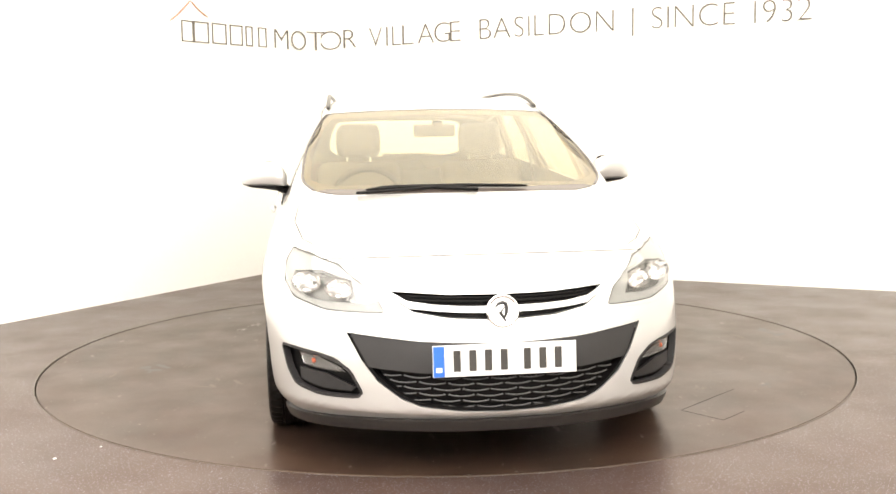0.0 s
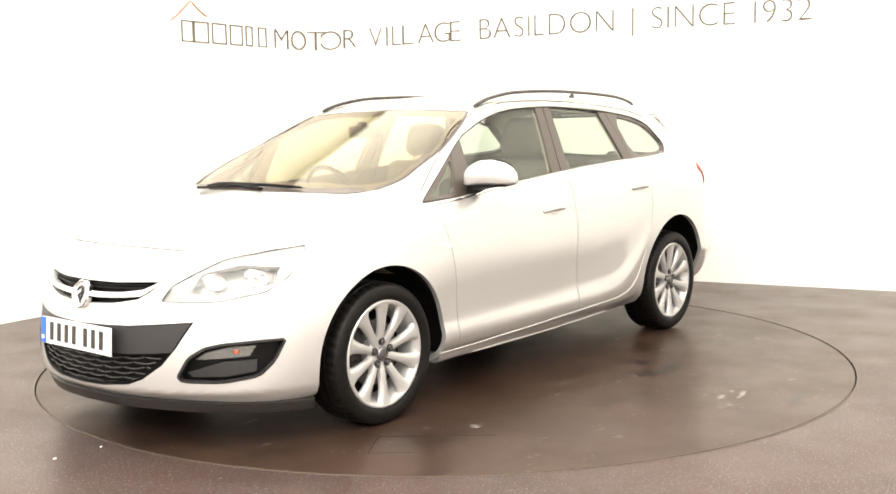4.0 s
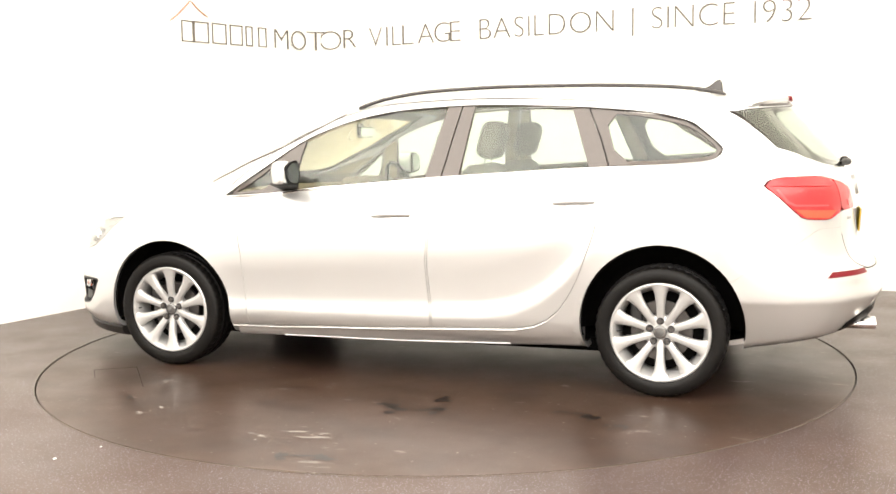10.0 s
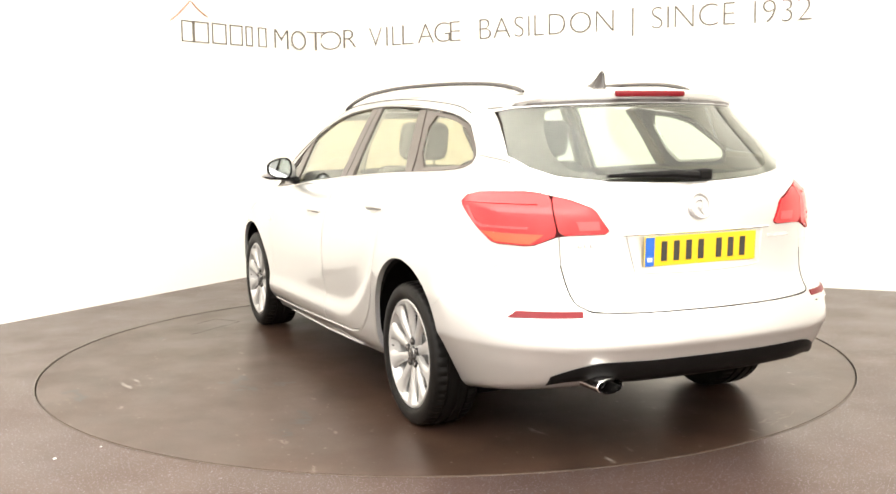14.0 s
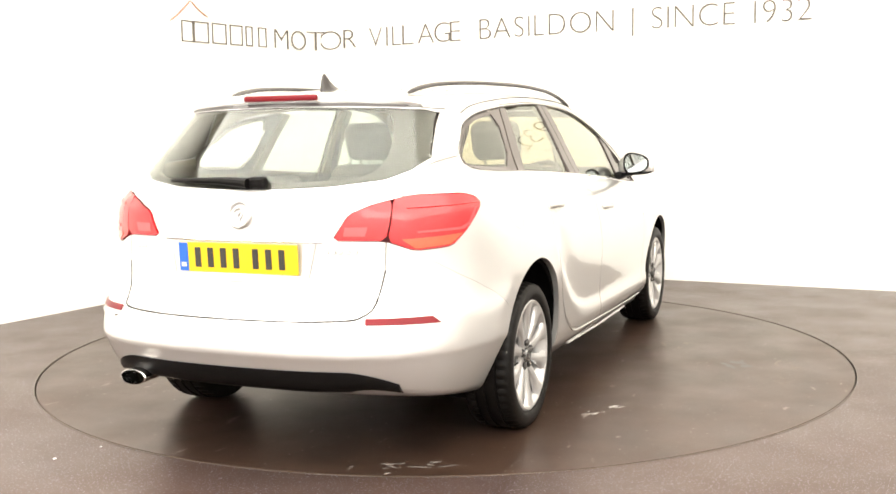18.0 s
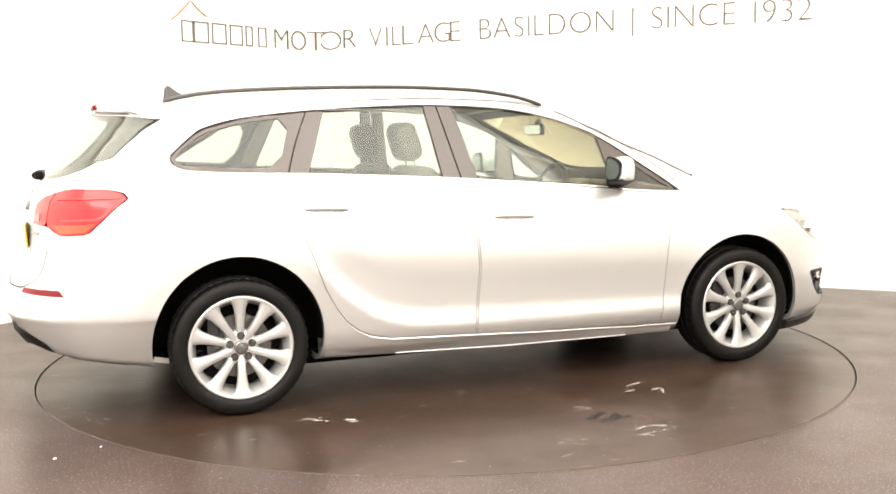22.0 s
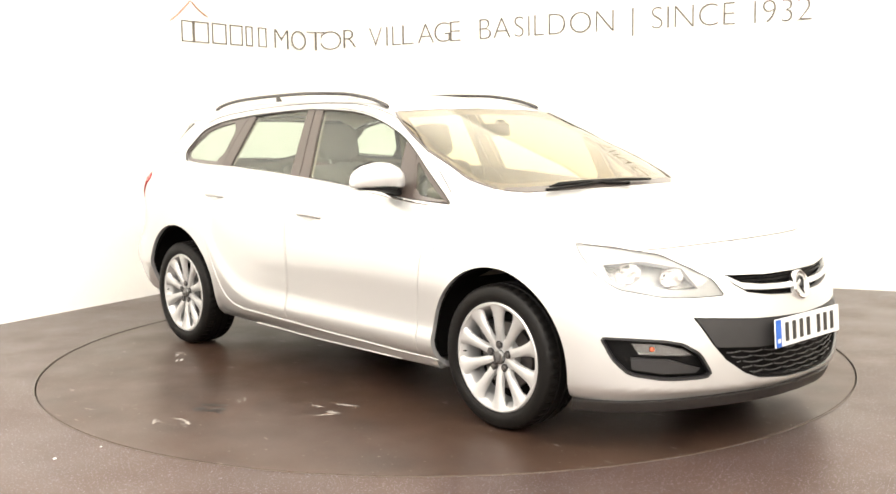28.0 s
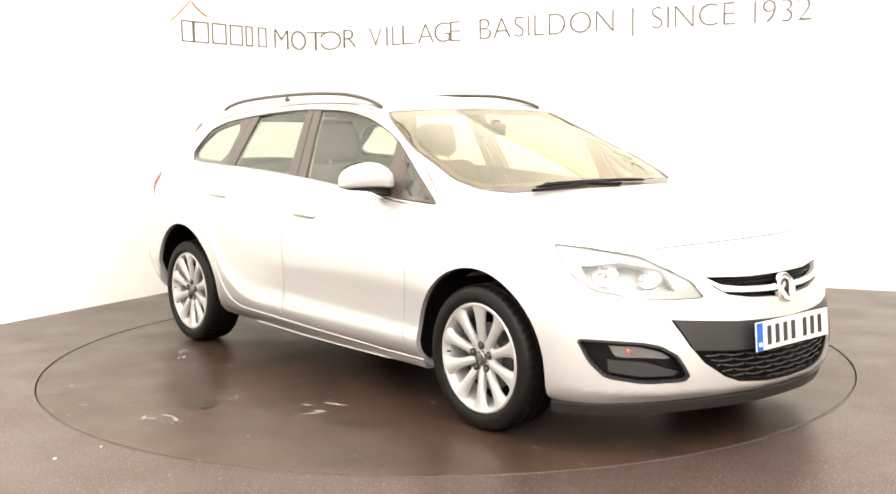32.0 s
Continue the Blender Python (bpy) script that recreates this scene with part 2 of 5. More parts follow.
def room_corner():
    bm, rows = bmesh.new(), []
    for i in range(13):
        s = -FILLET + 2 * FILLET * i / 12
        p, _, n = wall_point(s, 0)
        q = p - n * 0.15
        rows.append([bm.verts.new(v) for v in ((p.x, p.y, 0), (p.x, p.y, ROOM_H), (q.x, q.y, ROOM_H), (q.x, q.y, 0))])
    for a, b in zip(rows, rows[1:]):
        for j in range(4):
            bm.faces.new((a[j], a[(j + 1) % 4], b[(j + 1) % 4], b[j]))
    bm.faces.new(rows[0])
    bm.faces.new(rows[-1][::-1])
    bmesh.ops.recalc_face_normals(bm, faces=bm.faces)
    tagged(part("wall_corner", bm, WALL, smooth=True), "rounded white painted corner between the walls", "wall", kind="structure")


room_corner()


def quad_slab(name, pts, z0, z1, mat, label, cat):
    bm = bmesh.new()
    lo = [bm.verts.new((p.x, p.y, z0)) for p in pts]
    hi = [bm.verts.new((p.x, p.y, z1)) for p in pts]
    n = len(pts)
    bm.faces.new(hi)
    bm.faces.new(lo[::-1])
    for i in range(n):
        bm.faces.new((lo[i], lo[(i + 1) % n], hi[(i + 1) % n], hi[i]))
    bmesh.ops.recalc_face_normals(bm, faces=bm.faces)
    return tagged(part(name, bm, mat), label, cat, kind="structure")


quad_slab("ceiling", [CORNER, FAR_L, FAR_B, FAR_R], ROOM_H, ROOM_H + 0.12, CEILING, "plain white studio ceiling", "ceiling")

TABLE_R = 2.235


def floor_with_hole():
    """The studio floor, with a round opening for the turntable and a metal edging in it."""
    bm, n = bmesh.new(), 128
    ring = [(TABLE_R + 0.008) * Vector((math.cos(2 * math.pi * i / n), math.sin(2 * math.pi * i / n), 0)) for i in range(n)]
    quad = [CORNER - Vector((0.2, -0.4, 0)), FAR_L + Vector((-0.3, -0.2, 0)), FAR_B + Vector((0.2, -0.3, 0)), FAR_R + Vector((0.3, 0.1, 0))]

    def outward(d):
        best = None
        for a, b in zip(quad, quad[1:] + quad[:1]):
            e = b - a
            det = d.x * -e.y + e.x * d.y
            if abs(det) < 1e-9:
                continue
            t, u = (a.x * -e.y + e.x * a.y) / det, (d.x * a.y - d.y * a.x) / det
            if t > 0 and -1e-6 <= u <= 1 + 1e-6 and (best is None or t < best):
                best = t
        return d * best
    inner = [bm.verts.new(p) for p in ring]
    deep = [bm.verts.new((p.x, p.y, -0.12)) for p in ring]
    mids = [bm.verts.new(p * 1.25) for p in ring]
    outer = [bm.verts.new(outward(p.normalized())) for p in ring]
    for i in range(n):
        j = (i + 1) % n
        bm.faces.new((inner[i], inner[j], deep[j], deep[i]))
        bm.faces.new((inner[j], inner[i], mids[i], mids[j]))
        bm.faces.new((mids[j], mids[i], outer[i], outer[j]))
    bmesh.ops.recalc_face_normals(bm, faces=bm.faces)
    if sum(f.normal.z for f in bm.faces) < 0:
        bmesh.ops.reverse_faces(bm, faces=bm.faces)
    ob = tagged(part("floor", bm, FLOOR), "dark grey-brown speckled studio floor with wear marks", "floor", kind="structure")
    pit = bmesh.new()
    add_box(pit, (0, 0, -0.14), (4.7, 4.7, 0.03))
    part("turntable_pit", pit, GAP, ob)
    rim = lathe([(TABLE_R + 0.004, -0.02), (TABLE_R + 0.008, -0.02), (TABLE_R + 0.0095, 0.002), (TABLE_R + 0.0055, 0.002)], 160, m=pose(0, 0, 0, 90))
    bmesh.ops.recalc_face_normals(rim, faces=rim.faces)
    part("edging_ring", rim, EDGE, ob, "thin metal edging ring round the turntable")
    return ob


floor_with_hole()

turntable = tagged(new("turntable"), "round dark turntable flush with the studio floor", "turntable")
disc = lathe([(0.0005, 0.0), (TABLE_R - 0.5, 0.0), (TABLE_R - 0.006, 0.0), (TABLE_R - 0.001, -0.004), (TABLE_R - 0.001, -0.06), (0.0005, -0.06)], 160, m=pose(0, 0, 0, 90))
bmesh.ops.recalc_face_normals(disc, faces=disc.faces)
part("deck", disc, DISC, turntable, "dark brown worn deck with scuffs and stains")


# scuffs, stains and seams of the deck
def deck_marks():
    rng = random.Random(4)
    pale = material("pale_scuff", (0.17, 0.148, 0.132), rough=0.6, vary=0.2, grain=60)
    dark = material("dark_stain", (0.007, 0.005, 0.0042), rough=0.3, vary=0.2)
    white = material("white_scrape", (0.42, 0.40, 0.38), rough=0.6, vary=0.15)
    pales = [(-0.92, -1.22, 0.10), (-1.03, -1.17, 0.08), (0.19, -1.88, 0.15), (-0.15, -1.90, 0.14), (0.29, -1.89, 0.08), (0.55, -1.21, 0.22), (0.12, -1.46, 0.08), (-0.21, 2.12, 0.14), (0.04, 1.84, 0.22),
             (-0.17, 1.90, 0.08), (0.86, 1.55, 0.10), (0.89, 1.69, 0.08), (1.35, 1.55, 0.06), (0.29, 0.98, 0.07), (-1.19, 0.03, 0.06), (0.20, 1.87, 0.12), (-1.28, 1.36, 0.06), (1.14, 1.10, 0.10),
             (-1.95, -0.76, 0.16), (-0.28, -0.97, 0.08), (-2.03, -0.61, 0.14)]
    darks = [(-0.28, 1.25, 0.24), (-0.14, 2.08, 0.22), (1.15, 1.44, 0.09), (-0.36, 1.11, 0.13), (-1.07, 1.17, 0.16), (-1.24, 1.30, 0.10), (0.15, -1.65, 0.22), (-0.20, 1.35, 0.06)]
    whites, pales = pales[:2], pales[2:]
    for spots, mat, name, label in ((whites, white, "white_scrape", "white paint scrape on the deck"), (pales, pale, "scuff_mark", "pale scuff on the deck"), (darks, dark, "dark_stain", "dark dried stain on the deck")):
        for x, y, size in spots:
            turn = math.atan2(y, x) + math.pi / 2
            for i in range(6 if mat is dark else 4):
                bm = bmesh.new()
                cx, cy = x + rng.gauss(0, size * 0.26), y + rng.gauss(0, size * 0.26)
                length, wide, a = size * rng.uniform(0.10, 0.38), size * rng.uniform(0.02, 0.07) * (2.2 if mat is dark else 1.0) + 0.002, turn + rng.gauss(0, 0.35)
                vs = []
                for k in range(14):
                    b = 2 * math.pi * k / 14
                    u, v = length * math.cos(b) * rng.uniform(0.6, 1.1), wide * math.sin(b) * rng.uniform(0.3, 1.4)
                    vs.append(bm.verts.new((cx + u * math.cos(a) - v * math.sin(a), cy + u * math.sin(a) + v * math.cos(a), 0.0006 + 0.0001 * i)))
                face = bm.faces.new(vs)
                bm.normal_update()
                if face.normal.z < 0:
                    face.normal_flip()
                part(name, bm, mat, turntable, label)
    for a, b in (((1.51, 0.87), (1.20, 1.25)), ((1.51, 0.87), (1.70, 0.99)), ((1.70, 0.99), (1.58, 1.14))):
        d = Vector((b[0] - a[0], b[1] - a[1], 0))
        m = Matrix.Translation(((a[0] + b[0]) / 2, (a[1] + b[1]) / 2, 0.0004)) @ pose(0, 0, 0, 0, 0, math.degrees(math.atan2(d.y, d.x)))
        part("deck_seam", box((0, 0, 0), (d.length, 0.0025, 0.0008), 0, m), GAP, turntable, "thin seam of a hatch in the deck")


deck_marks()
# ---- the form of the car's body: a signed field in the car's own space (x ahead, y to its left, z up) ----
def curve(*pairs):
    """A smooth monotone curve through (at, value) pairs."""
    pts = sorted(pairs)
    xs, ys = np.array([p[0] for p in pts], float), np.array([p[1] for p in pts], float)
    h, d = np.diff(xs), np.diff(ys) / np.diff(xs)
    m = np.empty(len(xs))
    m[0], m[-1] = d[0], d[-1]
    a, b = d[:-1], d[1:]
    w1, w2 = 2 * h[1:] + h[:-1], h[1:] + 2 * h[:-1]
    safe = np.where(a * b > 0, a, 1.0), np.where(a * b > 0, b, 1.0)
    m[1:-1] = np.where(a * b > 0, (w1 + w2) / (w1 / safe[0] + w2 / safe[1]), 0.0)

    def f(x):
        x = np.clip(np.asarray(x, float), xs[0], xs[-1])
        i = np.clip(np.searchsorted(xs, x) - 1, 0, len(xs) - 2)
        t = (x - xs[i]) / h[i]
        return ((1 + 2 * t) * (1 - t) ** 2 * ys[i] + t * (1 - t) ** 2 * h[i] * m[i]
                + t * t * (3 - 2 * t) * ys[i + 1] + t * t * (t - 1) * h[i] * m[i + 1])
    return f


plan_half = curve((-2.5, 0.74), (-2.1, 0.82), (-1.75, 0.885), (-1.34, 0.906), (-0.9, 0.895), (0.0, 0.888), (0.9, 0.888),
                  (1.34, 0.910), (1.7, 0.890), (2.0, 0.850), (2.5, 0.78))
belt_z = curve((-2.5, 1.15), (-2.1, 1.145), (-1.6, 1.115), (-1.07, 1.085), (-0.5, 1.053), (0.0, 1.018), (0.5, 0.978), (1.0, 0.935),
               (1.3, 0.90), (1.7, 0.835), (2.1, 0.74), (2.5, 0.64))
belt_y = curve((-2.5, 0.55), (-2.1, 0.62), (-1.6, 0.672), (-1.07, 0.718), (-0.5, 0.74), (0.0, 0.762), (0.5, 0.785), (1.0, 0.79),
               (1.5, 0.77), (2.0, 0.73), (2.5, 0.7))
shoulder = curve((-0.5, 1.0), (-0.40, 1.0), (-0.28, 0.95), (-0.18, 0.80), (-0.10, 0.60), (-0.05, 0.40), (-0.02, 0.20), (0.0, 0.02))
tuck = curve((0.05, 0.16), (0.17, 0.085), (0.22, 0.048), (0.255, 0.020), (0.30, 0.005), (0.34, 0.0), (1.2, 0.0))
tuck_rear = curve((0.05, 0.22), (0.17, 0.153), (0.24, 0.110), (0.33, 0.062), (0.40, 0.030), (0.445, 0.011), (0.462, 0.003), (0.485, 0.001), (0.65, 0.0), (1.2, 0.0))
tuck_nose = curve((0.05, 0.16), (0.17, 0.09), (0.24, 0.05), (0.33, 0.025), (0.43, 0.012), (0.55, 0.002), (0.70, 0.0), (1.2, 0.0))
crease_z = curve((-1.05, 0.70), (-0.95, 0.60), (-0.88, 0.52), (-0.75, 0.42), (-0.62, 0.363), (-0.45, 0.335), (0.0, 0.318), (0.95, 0.302))
hollow = curve((-1.0, 0.0), (-0.02, 0.0), (0.02, 0.0035), (0.09, 0.014), (0.17, 0.011), (0.28, 0.003), (0.38, 0.0), (2.0, 0.0))
centre_z = curve((-2.5, 1.33), (-2.1, 1.385), (-1.95, 1.410), (-1.8, 1.422), (-1.4, 1.452), (-0.9, 1.474), (-0.4, 1.476), (-0.05, 1.464), (0.15, 1.444),
                 (0.37, 1.383), (0.60, 1.296), (0.90, 1.178), (1.15, 1.073), (1.32, 0.996), (1.375, 0.976), (1.46, 0.956), (1.7, 0.898),
                 (1.95, 0.835), (2.15, 0.765), (2.25, 0.715), (2.5, 0.56))
bow = curve((-2.5, 0.0), (-0.2, 0.0), (0.3, 0.12), (0.8, 0.24), (1.2, 0.30), (1.5, 0.30), (2.0, 0.15), (2.5, 0.1))
crown = curve((-2.5, 0.16), (-1.9, 0.14), (-1.2, 0.13), (-0.1, 0.12), (0.35, 0.03), (0.9, 0.02), (1.3, 0.03), (1.7, 0.07), (2.5, 0.10))
nose_x = curve((0.05, 2.05), (0.15, 2.18), (0.19, 2.225), (0.225, 2.272), (0.245, 2.294), (0.32, 2.297), (0.42, 2.292), (0.52, 2.275), (0.60, 2.252), (0.68, 2.222),
               (0.75, 2.165), (0.82, 2.05), (1.0, 1.75))
nose_back = curve((0.0, 0.0), (0.15, 0.008), (0.28, 0.035), (0.42, 0.085), (0.52, 0.135), (0.63, 0.207), (0.72, 0.300), (0.80, 0.43), (0.88, 0.62), (1.2, 1.5))
tail_x = curve((0.1, -2.05), (0.22, -2.18), (0.30, -2.250), (0.38, -2.310), (0.44, -2.344), (0.462, -2.357), (0.55, -2.338), (0.595, -2.316), (0.625, -2.275), (0.68, -2.245),
               (0.78, -2.228), (0.90, -2.222), (0.97, -2.210), (1.04, -2.175), (1.12, -2.122), (1.365, -1.908), (1.385, -1.895), (1.45, -1.885), (1.6, -1.88))
tail_back = curve((0.0, 0.0), (0.2, 0.006), (0.35, 0.025), (0.5, 0.06), (0.62, 0.115), (0.72, 0.20), (0.80, 0.31), (0.88, 0.50), (1.2, 1.4))
floor_z = curve((-2.5, 0.34), (-2.3, 0.315), (-2.1, 0.285), (-1.76, 0.232), (-1.6, 0.205), (0.0, 0.19), (1.6, 0.18), (2.1, 0.165), (2.5, 0.17))


def smooth_max(a, b, k):
    h = np.clip(0.5 + 0.5 * (a - b) / k, 0, 1)
    return b + (a - b) * h + k * h * (1 - h)


def side_y(x, z):
    bz, by, wide = belt_z(x), belt_y(x), plan_half(x)
    q = z - bz
    low = by + (wide - by) * shoulder(q)
    rear = np.clip((-x - 1.0) / 0.5, 0, 1)
    rear = rear * rear * (3 - 2 * rear)
    front = np.clip((x - 1.0) / 0.5, 0, 1)
    doors_only = np.clip((x + 1.08) / 0.15, 0, 1) * np.clip((1.15 - x) / 0.2, 0, 1)
    low = low - tuck(z) * (1 - rear) * (1 - front) - tuck_rear(z) * rear - tuck_nose(z) * front - (hollow(z - crease_z(x)) + 0.13 * np.maximum(crease_z(x) - z, 0)) * doors_only
    up = by - 0.40 * q - 0.16 * np.maximum(q, 0) ** 2
    return np.where(q > 0, up, low)


def field(p):
    x, y, z = p[:, 0], np.abs(p[:, 1]), p[:, 2]
    side = (y - side_y(x, z)) / np.where(z > belt_z(x), 1.09, 1.02)
    bent = x + bow(x) * y * y
    top = (z - centre_z(bent) + crown(x) * y * y) * np.where((x > 0.25) & (x < 1.35), 0.91, 0.97)
    nose = (x - nose_x(z) + nose_back(y)) / np.sqrt(1 + (np.maximum(y - 0.1, 0) * 1.7) ** 2)
    tail = (tail_x(z) + tail_back(y) * (1 + 1.3 * np.clip((z - 0.98) / 0.35, 0, 1)) - x) / np.sqrt(1 + (np.maximum(y - 0.2, 0) * 1.7) ** 2)
    round_off = 0.05 + 0.07 * np.clip((x - 0.9) / 0.5, 0, 1)
    f = smooth_max(side, top, round_off)
    f = smooth_max(f, nose, 0.07)
    f = smooth_max(f, tail, 0.05)
    return smooth_max(f, floor_z(x) - z, 0.04)


def on_body(start, way, depth=0.0, far=1.0):
    """Where rays from inside the body meet its skin, or a sheet that lies depth under it."""
    lo, hi = np.zeros(len(start)), np.full(len(start), far)
    for _ in range(34):
        mid = (lo + hi) / 2
        inside = field(start + way * mid[:, None]) < -depth
        lo, hi = np.where(inside, mid, lo), np.where(inside, hi, mid)
    return start + way * lo[:, None]


def skin_normal(p):
    e = 0.010
    n = np.stack([field(p + np.eye(3)[i] * e) - field(p - np.eye(3)[i] * e) for i in range(3)], axis=1)
    return n / np.maximum(np.linalg.norm(n, axis=1)[:, None], 1e-9)


# ---- the car ----
car = tagged(new("estate_car"), "silver estate car with black roof rails and alloy wheels", "car")

BASES = {
    "left": (Vector((1, 0, 0)), Vector((0, 0, 1)), Vector((0, 1, 0)), 0.25),
    "right": (Vector((1, 0, 0)), Vector((0, 0, 1)), Vector((0, -1, 0)), 0.25),
    "front": (Vector((0, 1, 0)), Vector((0, 0, 1)), Vector((1, 0, 0)), 1.0),
    "screen": (Vector((0, 1, 0)), Vector((0, 0, 1)), Vector((1, 0, 0)), -0.3),
    "rear": (Vector((0, 1, 0)), Vector((0, 0, 1)), Vector((-1, 0, 0)), 1.2),
    "top": (Vector((1, 0, 0)), Vector((0, 1, 0)), Vector((0, 0, 1)), 0.6),
}


def slanted(degrees_, s=1.0, start=0.9):
    """A view at an angle in plan: 0 is from the front, 90 from the car's left; s = -1 mirrors it to the right."""
    a = radians(degrees_)
    return (Vector((-math.sin(a), s * math.cos(a), 0)), Vector((0, 0, 1)), Vector((math.cos(a), s * math.sin(a), 0)), start)


def basis(view):
    return BASES[view] if isinstance(view, str) else view


def flat_of(view, p):
    e1, e2, _, _ = basis(view)
    p = Vector(p)
    return (p.dot(e1), p.dot(e2))


def skin_points(view, uv, depth=0.0):
    e1, e2, e3, start = basis(view)
    uv = np.array(uv, float)
    o = uv[:, :1] * np.array(e1) + uv[:, 1:2] * np.array(e2) + np.array(e3) * start
    return on_body(o, np.tile(np.array(e3), (len(uv), 1)), depth, 2.4)


def inside_outline(pts, poly):
    poly = np.array(poly)
    hit = np.zeros(len(pts), bool)
    a, b = poly, np.roll(poly, -1, axis=0)
    for (x0, y0), (x1, y1) in zip(a, b):
        cond = (y0 > pts[:, 1]) != (y1 > pts[:, 1])
        hit ^= cond & (pts[:, 0] < (x1 - x0) * (pts[:, 1] - y0) / (y1 - y0 + 1e-12) + x0)
    return hit


from mathutils.geometry import delaunay_2d_cdt


def skin_patch(view, outline, depth=0.0, thick=0.004, step=0.04, hole=None):
    """A plate with the given outline, seen in the view, that follows the body's skin."""
    def dense(loop):
        out = []
        for a, b in zip(loop, list(loop[1:]) + [loop[0]]):
            k = max(1, int(math.ceil(math.hypot(b[0] - a[0], b[1] - a[1]) / step)))
            out += [(a[0] + (b[0] - a[0]) * i / k, a[1] + (b[1] - a[1]) * i / k) for i in range(k)]
        return out
    poly = dense([tuple(p) for p in outline])
    hole = dense([tuple(p) for p in hole]) if hole is not None else None
    n = len(poly)
    arr = np.array(poly)
    lo, hi = arr.min(0), arr.max(0)
    gx, gy = np.meshgrid(np.arange(lo[0] + step / 2, hi[0], step), np.arange(lo[1] + step / 2, hi[1], step))
    grid = np.stack([gx.ravel(), gy.ravel()], 1)
    if len(grid):
        grid = grid[inside_outline(grid, arr)]
    if len(grid):
        d = np.full(len(grid), 9.0)
        for a, b in zip(arr, np.roll(arr, -1, axis=0)):
            ab = b - a
            t = np.clip(((grid - a) @ ab) / (ab @ ab + 1e-12), 0, 1)
            d = np.minimum(d, np.linalg.norm(grid - a - t[:, None] * ab, axis=1))
        grid = grid[d > step * 0.35]
    edges = [(i, (i + 1) % n) for i in range(n)]
    pts = [Vector(p) for p in poly] + [Vector(p) for p in grid]
    if hole is not None:
        k = len(pts)
        pts += [Vector(p) for p in hole]
        edges += [(k + i, k + (i + 1) % len(hole)) for i in range(len(hole))]
    vs, _, tris, *_ = delaunay_2d_cdt(pts, edges, [], 1 if hole is None else 2, 1e-6)
    uv = np.array([tuple(v) for v in vs])
    if hole is not None:
        mids = np.array([uv[list(t)].mean(0) for t in tris])
        keep = ~inside_outline(mids, np.array([tuple(p) for p in hole])) & inside_outline(mids, arr)
        tris = [t for t, k in zip(tris, keep) if k]
    outer = skin_points(view, uv, depth)
    nrm = skin_normal(outer)
    inner = outer - nrm * thick
    bm = bmesh.new()
    a = [bm.verts.new(p) for p in outer]
    b = [bm.verts.new(p) for p in inner]
    e1, e2, e3, _ = basis(view)
    flip = e1.cross(e2).dot(e3) < 0
    count = {}
    for t in tris:
        t = list(t)[::-1] if flip else list(t)
        bm.faces.new([a[i] for i in t]).smooth = True
        bm.faces.new([b[i] for i in t[::-1]]).smooth = True
        for i, j in zip(t, t[1:] + t[:1]):
            count[(i, j)] = 1
    for i, j in count:
        if (j, i) not in count:
            bm.faces.new((a[j], a[i], b[i], b[j]))
    for v in [v for v in bm.verts if not v.link_faces]:
        bm.verts.remove(v)
    bm.normal_update()
    for e in bm.edges:
        if len(e.link_faces) == 2 and e.calc_face_angle(0.0) > radians(50):
            e.smooth = False
    return bm


def prism(view, outline, near, far):
    """A straight block with the given outline that runs along the view's direction."""
    e1, e2, e3, _ = basis(view)
    bm = bmesh.new()
    lo = [bm.verts.new(e1 * p[0] + e2 * p[1] + e3 * near) for p in outline]
    hi = [bm.verts.new(e1 * p[0] + e2 * p[1] + e3 * far) for p in outline]
    n = len(lo)
    bm.faces.new(lo)
    bm.faces.new(hi[::-1])
    for i in range(n):
        bm.faces.new((lo[i], hi[i], hi[(i + 1) % n], lo[(i + 1) % n]))
    bmesh.ops.recalc_face_normals(bm, faces=bm.faces)
    if bm.calc_volume(signed=True) < 0:
        bmesh.ops.reverse_faces(bm, faces=bm.faces)
    return mesh_of(bm, "cutter")


def joined(*meshes):
    bm = bmesh.new()
    for me in meshes:
        bm.from_mesh(me)
    return mesh_of(bm, "cutter")


def carve(me, cutter, how):
    """The mesh with the cutter taken away, or only what lies in the cutter."""
    a, b = new("carve_a", me), new("carve_b", cutter)
    mod = a.modifiers.new("carve", "BOOLEAN")
    mod.operation, mod.solver, mod.object = how, "EXACT", b
    graph = bpy.context.evaluated_depsgraph_get()
    out = bpy.data.meshes.new_from_object(a.evaluated_get(graph))
    bpy.data.objects.remove(a)
    bpy.data.objects.remove(b)
    return out


